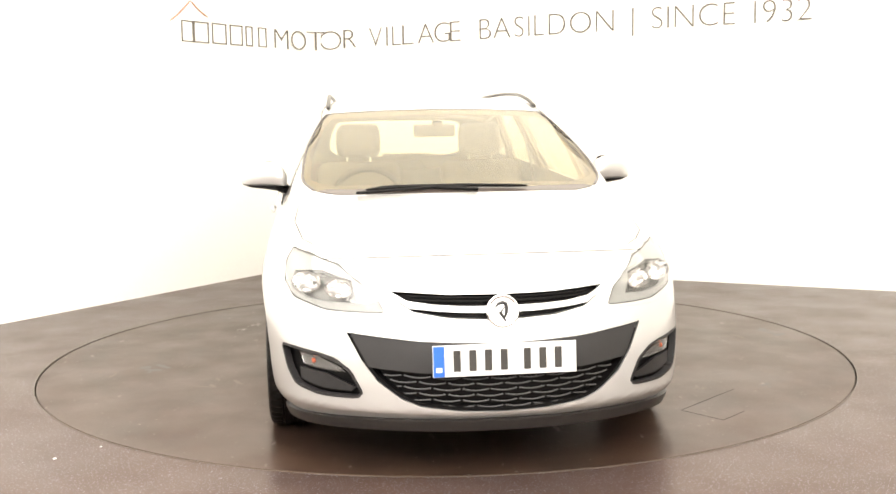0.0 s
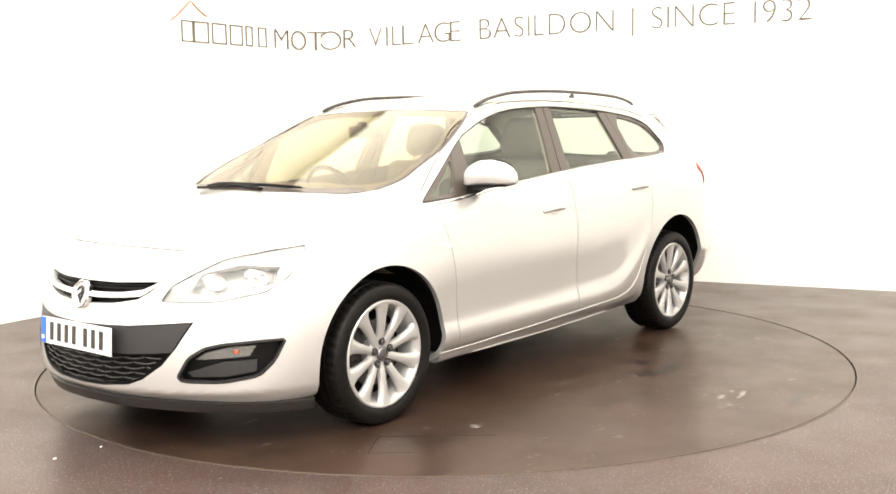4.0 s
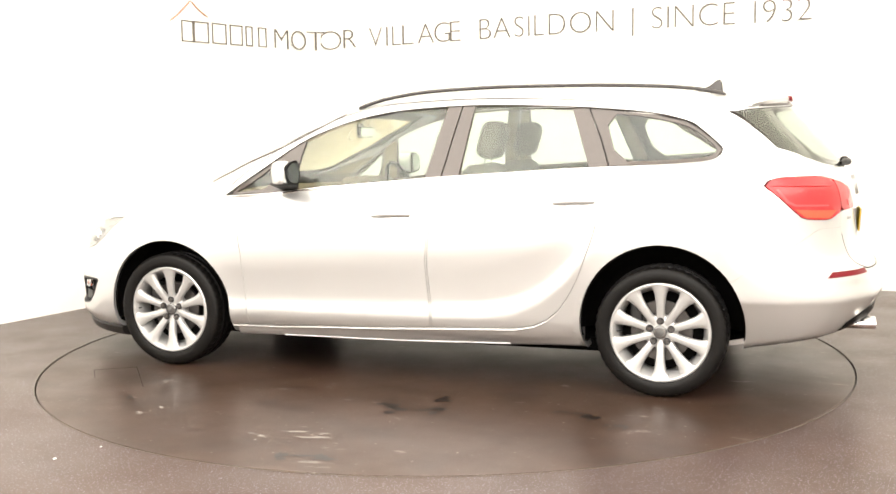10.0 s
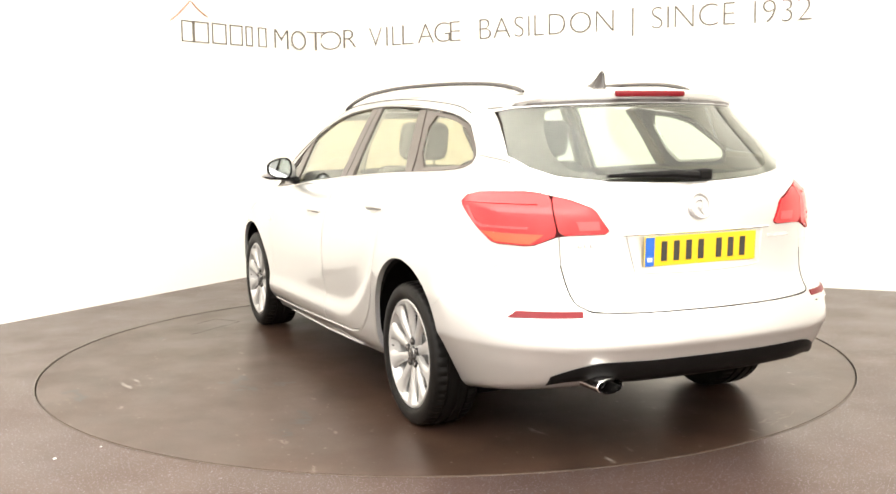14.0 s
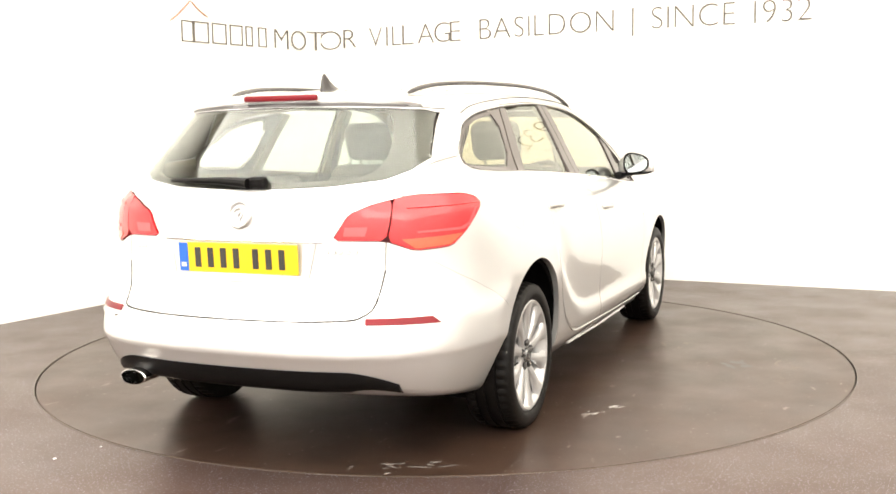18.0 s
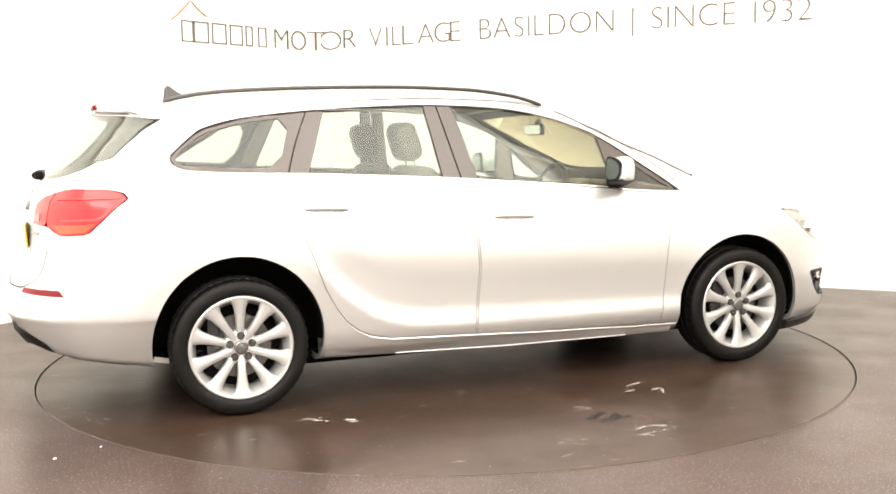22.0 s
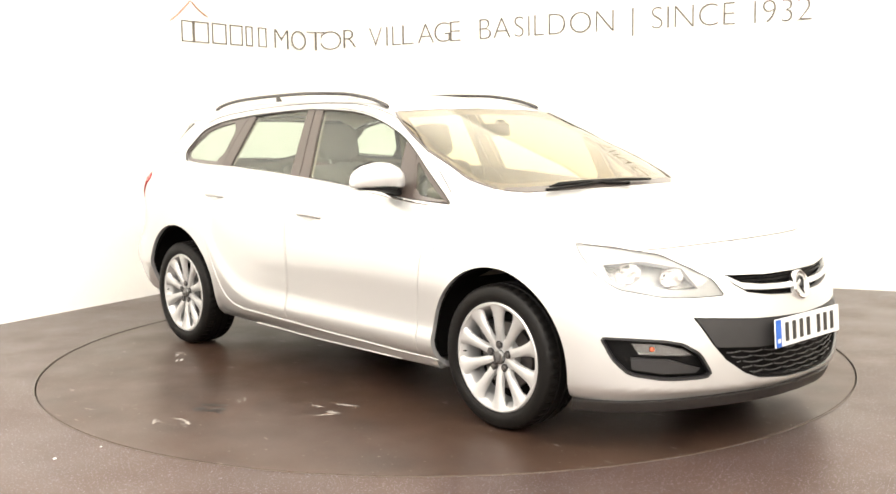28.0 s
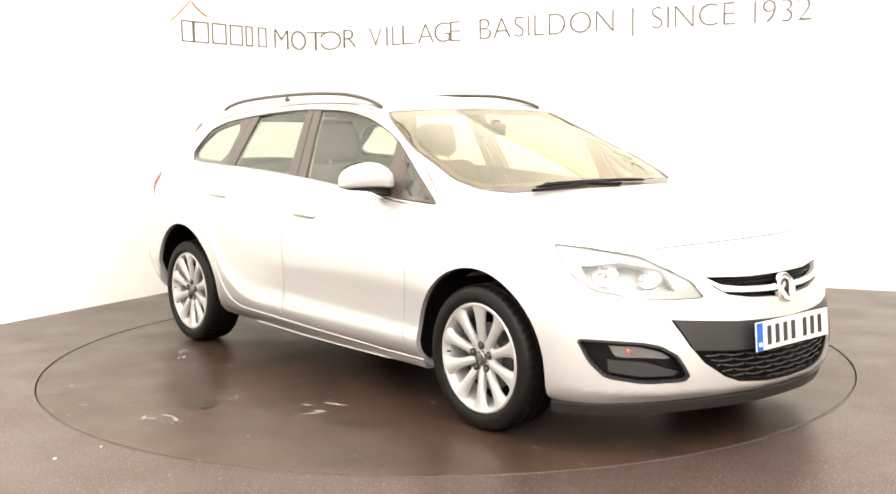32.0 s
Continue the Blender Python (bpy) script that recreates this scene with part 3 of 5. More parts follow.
def body_shell():
    """The closed, hollow body: an outer skin and a lining 25 mm under it."""
    xs = np.concatenate([np.linspace(-2.62, -1.12, 48), np.linspace(-1.12, -0.55, 52)[1:], np.linspace(-0.55, 2.52, 98)[1:]])
    ys = np.linspace(-1.08, 1.08, 50)
    zs = np.concatenate([np.linspace(-0.25, 0.62, 30)[:-1], np.linspace(0.62, 1.75, 26)])
    fold = 0.62 + (0.32 - 0.62) * 1.22
    zs = np.sort(np.concatenate([zs[(np.abs(zs - fold) > 0.008) & (np.abs(zs - 0.42) > 0.026)], [fold - 0.012, fold, fold + 0.012], np.linspace(0.398, 0.442, 5)]))
    nx, ny, nz = len(xs), len(ys), len(zs)
    index, pts, quads = {}, [], []

    def vert(i, j, k):
        if (i, j, k) not in index:
            index[(i, j, k)] = len(pts)
            pts.append((xs[i], ys[j], zs[k]))
        return index[(i, j, k)]
    for i in range(nx - 1):
        for j in range(ny - 1):
            quads.append([vert(*c) for c in ((i, j, nz - 1), (i + 1, j, nz - 1), (i + 1, j + 1, nz - 1), (i, j + 1, nz - 1))])
            quads.append([vert(*c) for c in ((i, j, 0), (i, j + 1, 0), (i + 1, j + 1, 0), (i + 1, j, 0))])
        for k in range(nz - 1):
            quads.append([vert(*c) for c in ((i, 0, k), (i + 1, 0, k), (i + 1, 0, k + 1), (i, 0, k + 1))])
            quads.append([vert(*c) for c in ((i, ny - 1, k), (i, ny - 1, k + 1), (i + 1, ny - 1, k + 1), (i + 1, ny - 1, k))])
    for j in range(ny - 1):
        for k in range(nz - 1):
            quads.append([vert(*c) for c in ((nx - 1, j, k), (nx - 1, j + 1, k), (nx - 1, j + 1, k + 1), (nx - 1, j, k + 1))])
            quads.append([vert(*c) for c in ((0, j, k), (0, j, k + 1), (0, j + 1, k + 1), (0, j + 1, k))])
    b = np.array(pts)
    # one row of the sides runs along the fold of the doors
    line = 0.62 + (crease_z(b[:, 0]) - 0.62) * 1.22 - fold
    line = line * np.clip((b[:, 0] + 0.85) / 0.12, 0, 1) * np.clip((1.1 - b[:, 0]) / 0.2, 0, 1)
    b[:, 2] += np.where(np.abs(b[:, 1]) > 1.07, line * np.maximum(0, 1 - np.abs(b[:, 2] - fold) / 0.34), 0.0)
    o = np.stack([np.clip(b[:, 0], -1.5, 1.45), np.zeros(len(b)), np.full(len(b), 0.62)], 1)
    skin, lining = on_body(o, b - o), on_body(o, b - o, 0.025)
    n = len(b)
    bm = bmesh.new()
    vs = [bm.verts.new(p) for p in np.concatenate([skin, lining])]
    for q in quads:
        bm.faces.new([vs[i] for i in q]).material_index = 0
        bm.faces.new([vs[i + n] for i in q[::-1]]).material_index = 1
    bm.normal_update()
    for f in bm.faces:
        c = f.calc_center_median()
        if f.material_index == 0 and f.normal.z < -0.9 and c.z < 0.4 and abs(c.y) < 0.6 and -2.0 < c.x < 1.95:
            f.material_index = 2
        if f.material_index == 1 and c.z < 1.02 - 0.03 * c.x:
            f.material_index = 3
        if f.material_index == 3 and c.z < 0.85 and min(abs(c.x - 1.335), abs(c.x + 1.345)) < 0.5:
            f.material_index = 2
    return mesh_of(bm, "body_shell")


def body_part(name, me, parent=None, label=""):
    """Links a carved piece of the body, with the form's own normals on its outer side."""
    if not me.materials:
        for m in (PAINT, LINING, UNDER, DASH):
            me.materials.append(m)
    nv = len(me.vertices)
    co = np.empty(nv * 3)
    me.vertices.foreach_get("co", co)
    sn = skin_normal(co.reshape(-1, 3))
    for p in me.polygons:
        p.use_smooth = True
    loops = me.loops
    out = [None] * len(loops)
    for p in me.polygons:
        fn = np.array(p.normal)
        for li in p.loop_indices:
            g = sn[loops[li].vertex_index]
            d = float(g @ fn)
            out[li] = tuple(g) if d > 0.8 else tuple(-g) if d < -0.8 else tuple(fn)
    me.normals_split_custom_set(out)
    return part(name, me, None, parent or car, label)


def mirrored(pts):
    return [(a, -b) for a, b in pts]


# window line of the side, clockwise from its front tip
GLASS_LOW = [(1.0, 0.932), (0.724, 0.948), (0.452, 0.979), (0.126, 1.005), (-0.156, 1.028), (-0.459, 1.048), (-0.918, 1.074), (-1.314, 1.088), (-1.50, 1.100)]
GLASS_HIGH = [(-1.577, 1.116), (-1.603, 1.156), (-1.572, 1.193), (-1.49, 1.262), (-1.435, 1.293), (-1.265, 1.335), (-0.949, 1.367), (-0.599, 1.385), (-0.333, 1.390), (-0.034, 1.377),
              (0.146, 1.356), (0.296, 1.323), (0.445, 1.275), (0.593, 1.208), (0.798, 1.072), (0.914, 0.994)]
SIDE_OPENING = [tuple(p) for p in spline(GLASS_LOW, 2)[:-1]] + [tuple(p) for p in spline([GLASS_LOW[-1]] + GLASS_HIGH + [GLASS_LOW[0]], 2)[:-1]]
SCREEN = [(0.0, 0.989), (0.26, 0.988), (0.42, 0.985), (0.55, 0.982), (0.63, 0.992), (0.68, 1.011), (0.70, 1.036), (0.703, 1.08), (0.682, 1.18), (0.614, 1.306), (0.57, 1.356), (0.55, 1.364), (0.3, 1.375), (0.0, 1.380)]
SCREEN_OPENING = SCREEN + [(-y, z) for y, z in SCREEN[-2:0:-1]]
REAR_GLASS = [(0.0, 1.05), (0.15, 1.052), (0.35, 1.062), (0.53, 1.084), (0.605, 1.118), (0.634, 1.16), (0.605, 1.25), (0.575, 1.335), (0.555, 1.347), (0.415, 1.355), (0.105, 1.362), (0.0, 1.363)]
REAR_OPENING = REAR_GLASS + [(-y, z) for y, z in REAR_GLASS[-2:0:-1]]
HEAD_3D = [(2.165, 0.415, 0.602), (2.10, 0.54, 0.600), (2.035, 0.63, 0.603), (1.89, 0.742, 0.635), (1.80, 0.775, 0.69), (1.72, 0.768, 0.765), (1.678, 0.745, 0.806), (1.81, 0.677, 0.793),
           (1.96, 0.57, 0.765), (2.07, 0.508, 0.71), (2.13, 0.45, 0.668)]
TAIL_3D = [(-2.2, 0.385, 0.867), (-2.14, 0.57, 0.865), (-2.08, 0.663, 0.826), (-1.97, 0.765, 0.836), (-1.905, 0.80, 0.895), (-1.79, 0.812, 0.988), (-1.815, 0.80, 1.015),
           (-1.87, 0.77, 1.03), (-2.03, 0.63, 1.032), (-2.12, 0.51, 1.0), (-2.17, 0.44, 0.965)]
UPPER_GRILLE = [(0.0, 0.668), (0.2, 0.670), (0.396, 0.680), (0.37, 0.640), (0.318, 0.608), (0.2, 0.588), (0.0, 0.576)]
LOWER_GRILLE = [(0.0, 0.497), (0.3, 0.506), (0.560, 0.528), (0.505, 0.425), (0.452, 0.355), (0.37, 0.295), (0.30, 0.268), (0.15, 0.252), (0.0, 0.248)]
FOG_3D = [(1.836, 0.795, 0.452), (1.95, 0.735, 0.452), (2.05, 0.655, 0.446), (2.10, 0.60, 0.432), (2.145, 0.545, 0.39), (2.172, 0.505, 0.31), (2.160, 0.524, 0.287), (2.06, 0.655, 0.283),
          (1.94, 0.742, 0.303), (1.885, 0.775, 0.36)]
DOOR_F = [(0.96, 0.955), (0.905, 0.80), (0.875, 0.63), (0.848, 0.32), (0.84, 0.252), (0.82, 0.241), (0.667, 0.240), (0.437, 0.251), (0.14, 0.259), (-0.196, 0.274), (-0.203, 0.30), (-0.178, 0.60), (-0.20, 0.88), (-0.226, 1.027),
          (-0.294, 1.385), (-0.297, 1.402), (-0.034, 1.390), (0.146, 1.369), (0.296, 1.336), (0.445, 1.289), (0.593, 1.222), (0.70, 1.156), (0.82, 1.077), (0.945, 0.988)]
DOOR_R = [(-0.305, 1.402), (-0.302, 1.385), (-0.234, 1.027), (-0.208, 0.88), (-0.186, 0.60), (-0.211, 0.30), (-0.206, 0.275), (-0.477, 0.286), (-0.64, 0.292), (-0.735, 0.310), (-0.80, 0.340), (-0.86, 0.390), (-0.905, 0.455), (-0.955, 0.55), (-0.985, 0.63),
          (-1.03, 0.76), (-1.066, 0.92), (-1.074, 1.078), (-0.985, 1.34), (-0.957, 1.379), (-0.6, 1.397)]
BONNET = [(2.06, 0.0), (2.05, 0.2), (1.99, 0.44), (1.90, 0.575), (1.80, 0.65), (1.66, 0.712), (1.40, 0.745), (1.22, 0.725), (1.20, 0.67), (1.26, 0.55), (1.325, 0.3), (1.36, 0.0)]
TAILGATE = [(0.0, 1.378), (0.45, 1.370), (0.575, 1.352), (0.592, 1.335), (0.622, 1.25), (0.652, 1.16), (0.62, 1.06), (0.585, 0.95), (0.575, 0.87), (0.572, 0.76), (0.560, 0.69), (0.545, 0.62), (0.51, 0.595), (0.46, 0.588), (0.3, 0.582), (0.0, 0.580)]


def both(half):
    return list(half) + [(-y, z) for y, z in half[-2:0:-1]]


def half_top(half):
    return list(half) + [(x, -y) for x, y in half[-2:0:-1]]


HEAD_VIEW, HEAD_VIEW_R = slanted(45), slanted(45, -1)
TAIL_VIEW, TAIL_VIEW_R = slanted(135, 1, 1.0), slanted(135, -1, 1.0)
HEAD_UV = rounded([flat_of(HEAD_VIEW, p) for p in HEAD_3D], 1, 0.10)
TAIL_UV = rounded([flat_of(TAIL_VIEW, p) for p in TAIL_3D], 1, 0.13)
FOG_UV = rounded([flat_of(HEAD_VIEW, p) for p in FOG_3D], 1, 0.14)
ARCH_F = [(1.335 + 0.385 * math.cos(a), 0.305 + 0.385 * math.sin(a)) for a in [2 * math.pi * i / 56 for i in range(56)]]
ARCH_R = [(-1.345 + 0.385 * math.cos(a), 0.330 + 0.392 * math.sin(a)) for a in [2 * math.pi * i / 56 for i in range(56)]]

shell = body_shell()
shell = carve(shell, joined(*[prism(v, o, 0.62, 1.2) for v in ("left", "right") for o in (ARCH_F, ARCH_R)]), "DIFFERENCE")
shell = carve(shell, joined(*[prism(v, SIDE_OPENING, 0.45, 1.2) for v in ("left", "right")]), "DIFFERENCE")
shell = carve(shell, joined(prism("front", SCREEN_OPENING, 0.26, 1.7), prism("rear", REAR_OPENING, 1.55, 2.6)), "DIFFERENCE")
shell = carve(shell, joined(prism("front", both(UPPER_GRILLE), 1.9, 2.6), prism("front", both(LOWER_GRILLE), 1.9, 2.6)), "DIFFERENCE")
shell = carve(shell, joined(*[prism(v, HEAD_UV, 1.5, 2.6) for v in (HEAD_VIEW, HEAD_VIEW_R)], *[prism(v, TAIL_UV, 1.5, 2.6) for v in (TAIL_VIEW, TAIL_VIEW_R)]), "DIFFERENCE")
shell = carve(shell, joined(*[prism(v, FOG_UV, 1.5, 2.6) for v in (HEAD_VIEW, HEAD_VIEW_R)]), "DIFFERENCE")


def take(outline_full, view, near, far, gap=0.0035):
    """Cuts a panel out of the body, with a gap all round; returns the panel."""
    global shell
    got = carve(shell, prism(view, shrink(outline_full, gap), near, far), "INTERSECT")
    shell = carve(shell, prism(view, outline_full, near - 0.001, far + 0.001), "DIFFERENCE")
    return got


body_part("bonnet", take(half_top(BONNET), "top", 0.6, 1.3), label="silver bonnet panel")
doors = {}
for v in ("left", "right"):
    doors[v] = (body_part("front_door", take(DOOR_F, v, 0.53, 1.2, 0.0028)), body_part("rear_door", take(DOOR_R, v, 0.53, 1.2, 0.0028)))
body_part("tailgate", take(both(TAILGATE), "rear", 1.55, 2.6, 0.0032))
NOSE = [(1.63, 0.05), (1.63, 0.54), (1.72, 0.60), (1.795, 0.665), (1.89, 0.62), (2.04, 0.585), (2.155, 0.59), (2.165, 0.72), (2.5, 0.72), (2.5, 0.05)]
body_part("front_bumper", take(NOSE, "left", -1.2, 1.2, 0.0007))
STERN = [(-1.66, 0.05), (-1.66, 0.55), (-1.78, 0.64), (-1.95, 0.73), (-2.04, 0.79), (-2.6, 0.79), (-2.6, 0.05)]
body_part("rear_bumper", take(STERN, "left", -1.2, 1.2, 0.0008))
body_part("body_sides_and_roof", shell, label="silver body with roof, wings and sills")


# ---- glass and pillars ----
def side_glass(view):
    panes = [("quarter_light", [(0.965, 0.942), (0.735, 0.958), (0.676, 1.145), (0.80, 1.058), (0.90, 0.992)]),
             ("front_door_glass", [(0.605, 0.968), (0.452, 0.984), (0.126, 1.010), (-0.13, 1.031), (-0.212, 1.375), (-0.034, 1.370), (0.146, 1.349), (0.296, 1.316), (0.445, 1.268), (0.568, 1.213)]),
             ("rear_door_glass", [(-0.325, 1.042), (-0.459, 1.053), (-0.918, 1.079), (-0.97, 1.082), (-0.925, 1.22), (-0.87, 1.352), (-0.599, 1.378), (-0.366, 1.383)]),
             ("rear_quarter_glass", rounded([(-1.112, 1.100), (-1.314, 1.106), (-1.49, 1.115), (-1.555, 1.126), (-1.580, 1.155), (-1.552, 1.187), (-1.475, 1.248), (-1.415, 1.276), (-1.265, 1.314), (-1.035, 1.340)], 1))]
    for name, outline in panes:
        g = part(name, skin_patch(view, outline, 0.010, 0.004, 0.06), GLASS, car, "clear tinted side glass")
        g.visible_shadow = False
    o = [("mirror_pillar_trim", [(0.735, 0.952), (0.608, 0.962), (0.565, 1.222), (0.665, 1.166)]),
         ("b_pillar_trim", [(-0.138, 1.028), (-0.222, 1.030), (-0.290, 1.386), (-0.217, 1.383)]),
         ("b_pillar_trim", [(-0.230, 1.031), (-0.318, 1.038), (-0.360, 1.386), (-0.298, 1.387)]),
         ("c_pillar_trim", [(-0.976, 1.080), (-1.070, 1.082), (-1.02, 1.22), (-0.953, 1.363), (-0.872, 1.362), (-0.925, 1.22)])]
    for name, outline in o:
        part(name, skin_patch(view, outline, 0.004, 0.02, 0.08), PILLAR, car, "satin dark pillar trim")
        part("inner_pillar_trim", skin_patch(view, shrink(outline, 0.010), 0.026, 0.012, 0.08), LINING, car, "cream inner pillar trim")
    seal = [(-1.074, 1.083), (-1.050, 1.150), (-1.024, 1.22), (-0.990, 1.295), (-0.9575, 1.362)]
    part("pillar_seal", tube([tuple(p) for p in skin_points(view, seal, 0.014)], 0.0065, 6), GLOSS_BLACK, car, "black seal between the rear door and the quarter glass")
    ring = [(-1.078, 1.084), (-1.314, 1.092), (-1.50, 1.104), (-1.575, 1.118), (-1.599, 1.155), (-1.57, 1.189), (-1.485, 1.257), (-1.43, 1.288), (-1.265, 1.329), (-0.962, 1.361), (-1.028, 1.22)]
    part("rear_quarter_surround", skin_patch(view, ring, 0.006, 0.02, 0.06, hole=panes[3][1]), PILLAR, car, "dark surround of the rear quarter glass")


for v in ("left", "right"):
    side_glass(v)
    part("window_gasket", tube([tuple(p) for p in skin_points(v, [tuple(p) for p in spline([GLASS_LOW[-1]] + GLASS_HIGH + [GLASS_LOW[0]], 3)], 0.003)], 0.0042, 6), GLOSS_BLACK, car, "black gasket over the side windows")
    tri = [(0.965, 0.942), (0.735, 0.958), (0.676, 1.145), (0.80, 1.058), (0.90, 0.992)]
    part("quarter_light_surround", skin_patch(v, shrink(tri, -0.008), 0.006, 0.02, 0.06, hole=rounded(shrink(tri, 0.016), 1, 0.15)), PILLAR, car, "dark surround of the quarter light")
    low_edge = [tuple(p) for p in spline([(x, z - 0.008) for x, z in GLASS_LOW[:-1]], 3)]
    part("waist_strip", tube([tuple(p) for p in skin_points(v, low_edge, -0.001)], [0.002] + [0.0052] * (len(low_edge) - 2) + [0.002], 8), CHROME, car, "thin bright strip below the side windows", smooth=True)
g = part("windscreen", skin_patch("screen", shrink(SCREEN_OPENING, 0.003), 0.001, 0.005, 0.07), SCREEN_GLASS, car, "laminated windscreen with a warm veil of light in its tint")
g.visible_shadow = False
part("windscreen_border", skin_patch("screen", shrink(SCREEN_OPENING, 0.002), 0.008, 0.003, 0.06, hole=shrink(SCREEN_OPENING, 0.035)), FRIT, car, "dark border of the windscreen")
g = part("rear_window", skin_patch("rear", shrink(REAR_OPENING, 0.003), 0.001, 0.005, 0.03), GLASS, car, "clear rear window")
g.visible_shadow = False
part("rear_window_border", skin_patch("rear", shrink(REAR_OPENING, -0.010), 0.012, 0.003, 0.03, hole=rounded(both([(0.0, 1.074), (0.35, 1.080), (0.47, 1.098), (0.508, 1.15), (0.50, 1.22), (0.465, 1.31), (0.43, 1.340), (0.3, 1.346), (0.0, 1.348)]), 1)), FRIT, car, "dark border of the rear window")

for s in (1, -1):
    edge = [(s * y, z) for y, z in spline([(0.655, 1.000), (0.70, 1.036), (0.703, 1.08), (0.682, 1.18), (0.614, 1.306), (0.57, 1.356)], 3)]
    part("windscreen_gasket", tube([tuple(p) for p in skin_points("screen", edge, 0.0015)], 0.0068, 8), PILLAR, car, "black gasket beside the windscreen")


# ---- wheels ----
WHEEL_R = 0.302


def make_wheel():
    """An alloy wheel with ten spokes; its outer face looks along +y."""
    barrel = [(0.222, 0.098), (0.231, 0.100), (0.2375, 0.096), (0.2375, 0.088), (0.230, 0.080), (0.212, 0.062), (0.205, -0.06), (0.225, -0.085), (0.233, -0.098), (0.222, -0.100), (0.199, -0.06),
              (0.198, 0.050), (0.214, 0.086)]
    bm = lathe(barrel, 72)
    bmesh.ops.recalc_face_normals(bm, faces=bm.faces)
    wheel = part("wheel", bm, ALLOY, car, "silver ten-spoke alloy wheel", smooth=True)
    bm, segs, rings = bmesh.new(), 144, []
    prof = [(0.2365, 0.090), (0.241, 0.101), (0.252, 0.1065), (0.266, 0.1085), (0.281, 0.1070), (0.293, 0.1035), (0.3025, 0.097), (0.3090, 0.086), (0.3118, 0.072), (0.3128, 0.052), (0.3055, 0.050),
            (0.3055, 0.043), (0.3132, 0.041), (0.3134, 0.010), (0.3060, 0.008), (0.3060, -0.008), (0.3134, -0.010), (0.3132, -0.041), (0.3055, -0.043), (0.3055, -0.050), (0.3128, -0.052), (0.3118, -0.072),
            (0.3090, -0.086), (0.3025, -0.097), (0.281, -0.107), (0.25, -0.1065), (0.2365, -0.090)]
    for i in range(segs):
        a, cut = 2 * math.pi * i / segs, i % 3 == 0
        ring = []
        for j, (r, y) in enumerate(prof):
            if cut and (7 <= j <= 9 or 20 <= j <= 22):
                r -= 0.006
            ring.append(bm.verts.new((r * math.cos(a), y, r * math.sin(a))))
        rings.append(ring)
    for i in range(segs):
        p, q = rings[i], rings[(i + 1) % segs]
        for j in range(len(prof)):
            k = (j + 1) % len(prof)
            bm.faces.new((p[j], p[k], q[k], q[j]))
    bmesh.ops.recalc_face_normals(bm, faces=bm.faces)
    part("tyre", bm, RUBBER, wheel, "black rubber tyre", smooth=True, angle=35)
    # a spoke: stations along the radius, each with a crowned section
    bm, rows = bmesh.new(), []
    for r, half, face, deep in ((0.040, 0.013, 0.074, 0.045), (0.068, 0.0195, 0.079, 0.052), (0.105, 0.0195, 0.085, 0.064), (0.145, 0.0225, 0.0895, 0.070), (0.185, 0.0290, 0.093, 0.074), (0.208, 0.0385, 0.0955, 0.076), (0.226, 0.056, 0.0975, 0.078)):
        sec = [(-half, deep), (-half * 0.98, face - 0.012), (-half * 0.78, face - 0.002), (-half * 0.3, face + 0.001), (half * 0.3, face + 0.001), (half * 0.78, face - 0.002), (half * 0.98, face - 0.012), (half, deep)]
        rows.append([bm.verts.new((u, y, math.sqrt(max(r * r - u * u, 1e-6)))) for u, y in sec])
    for a, b in zip(rows, rows[1:]):
        for j in range(7):
            bm.faces.new((a[j], a[j + 1], b[j + 1], b[j]))
        bm.faces.new((a[7], a[0], b[0], b[7]))
    bm.faces.new(rows[0])
    bm.faces.new(rows[-1][::-1])
    bmesh.ops.recalc_face_normals(bm, faces=bm.faces)
    first = part("spoke", bm, ALLOY, wheel, smooth=True, angle=50)
    for k in range(1, 10):
        ob = new("spoke", first.data)
        ob.parent, ob.matrix_basis = wheel, pose(0, 0, 0, 0, 36 * k, 0)
    hub = lathe([(0.0005, 0.074), (0.060, 0.074), (0.078, 0.066), (0.080, 0.03), (0.0005, 0.03)], 40)
    bmesh.ops.recalc_face_normals(hub, faces=hub.faces)
    part("hub", hub, ALLOY, wheel, smooth=True)
    cap = lathe([(0.0005, 0.090), (0.022, 0.0895), (0.029, 0.087), (0.0315, 0.083), (0.0315, 0.072), (0.0005, 0.072)], 32)
    bmesh.ops.recalc_face_normals(cap, faces=cap.faces)
    cap = part("hub_cap", cap, HOUSING, wheel, "grey hub cap with a plain round emblem", smooth=True)
    ring = lathe([(0.019, 0.0912), (0.024, 0.0908), (0.0242, 0.0885), (0.0188, 0.0885)], 28)
    part("emblem_ring", ring, STEEL, cap)
    for k in range(5):
        a = 2 * math.pi * k / 5 + math.pi / 2
        x, z = 0.053 * math.cos(a), 0.053 * math.sin(a)
        b = lathe([(0.0005, 0.088), (0.0095, 0.088), (0.0115, 0.085), (0.0115, 0.070), (0.0005, 0.070)], 6, m=Matrix.Translation((x, 0, z)))
        bmesh.ops.recalc_face_normals(b, faces=b.faces)
        bolt = part("wheel_bolt", b, STEEL, wheel)
        # dark ring stands in for the shade inside the bolt's pocket
        pocket = lathe([(0.0118, 0.0805), (0.0175, 0.0815), (0.0178, 0.07), (0.0118, 0.07)], 16, m=Matrix.Translation((x, 0, z)))
        bmesh.ops.recalc_face_normals(pocket, faces=pocket.faces)
        part("bolt_pocket_shade", pocket, GREY_PLASTIC, bolt)
    b = lathe([(0.07, 0.030), (0.145, 0.030), (0.145, 0.010), (0.07, 0.010)], 48)
    bmesh.ops.recalc_face_normals(b, faces=b.faces)
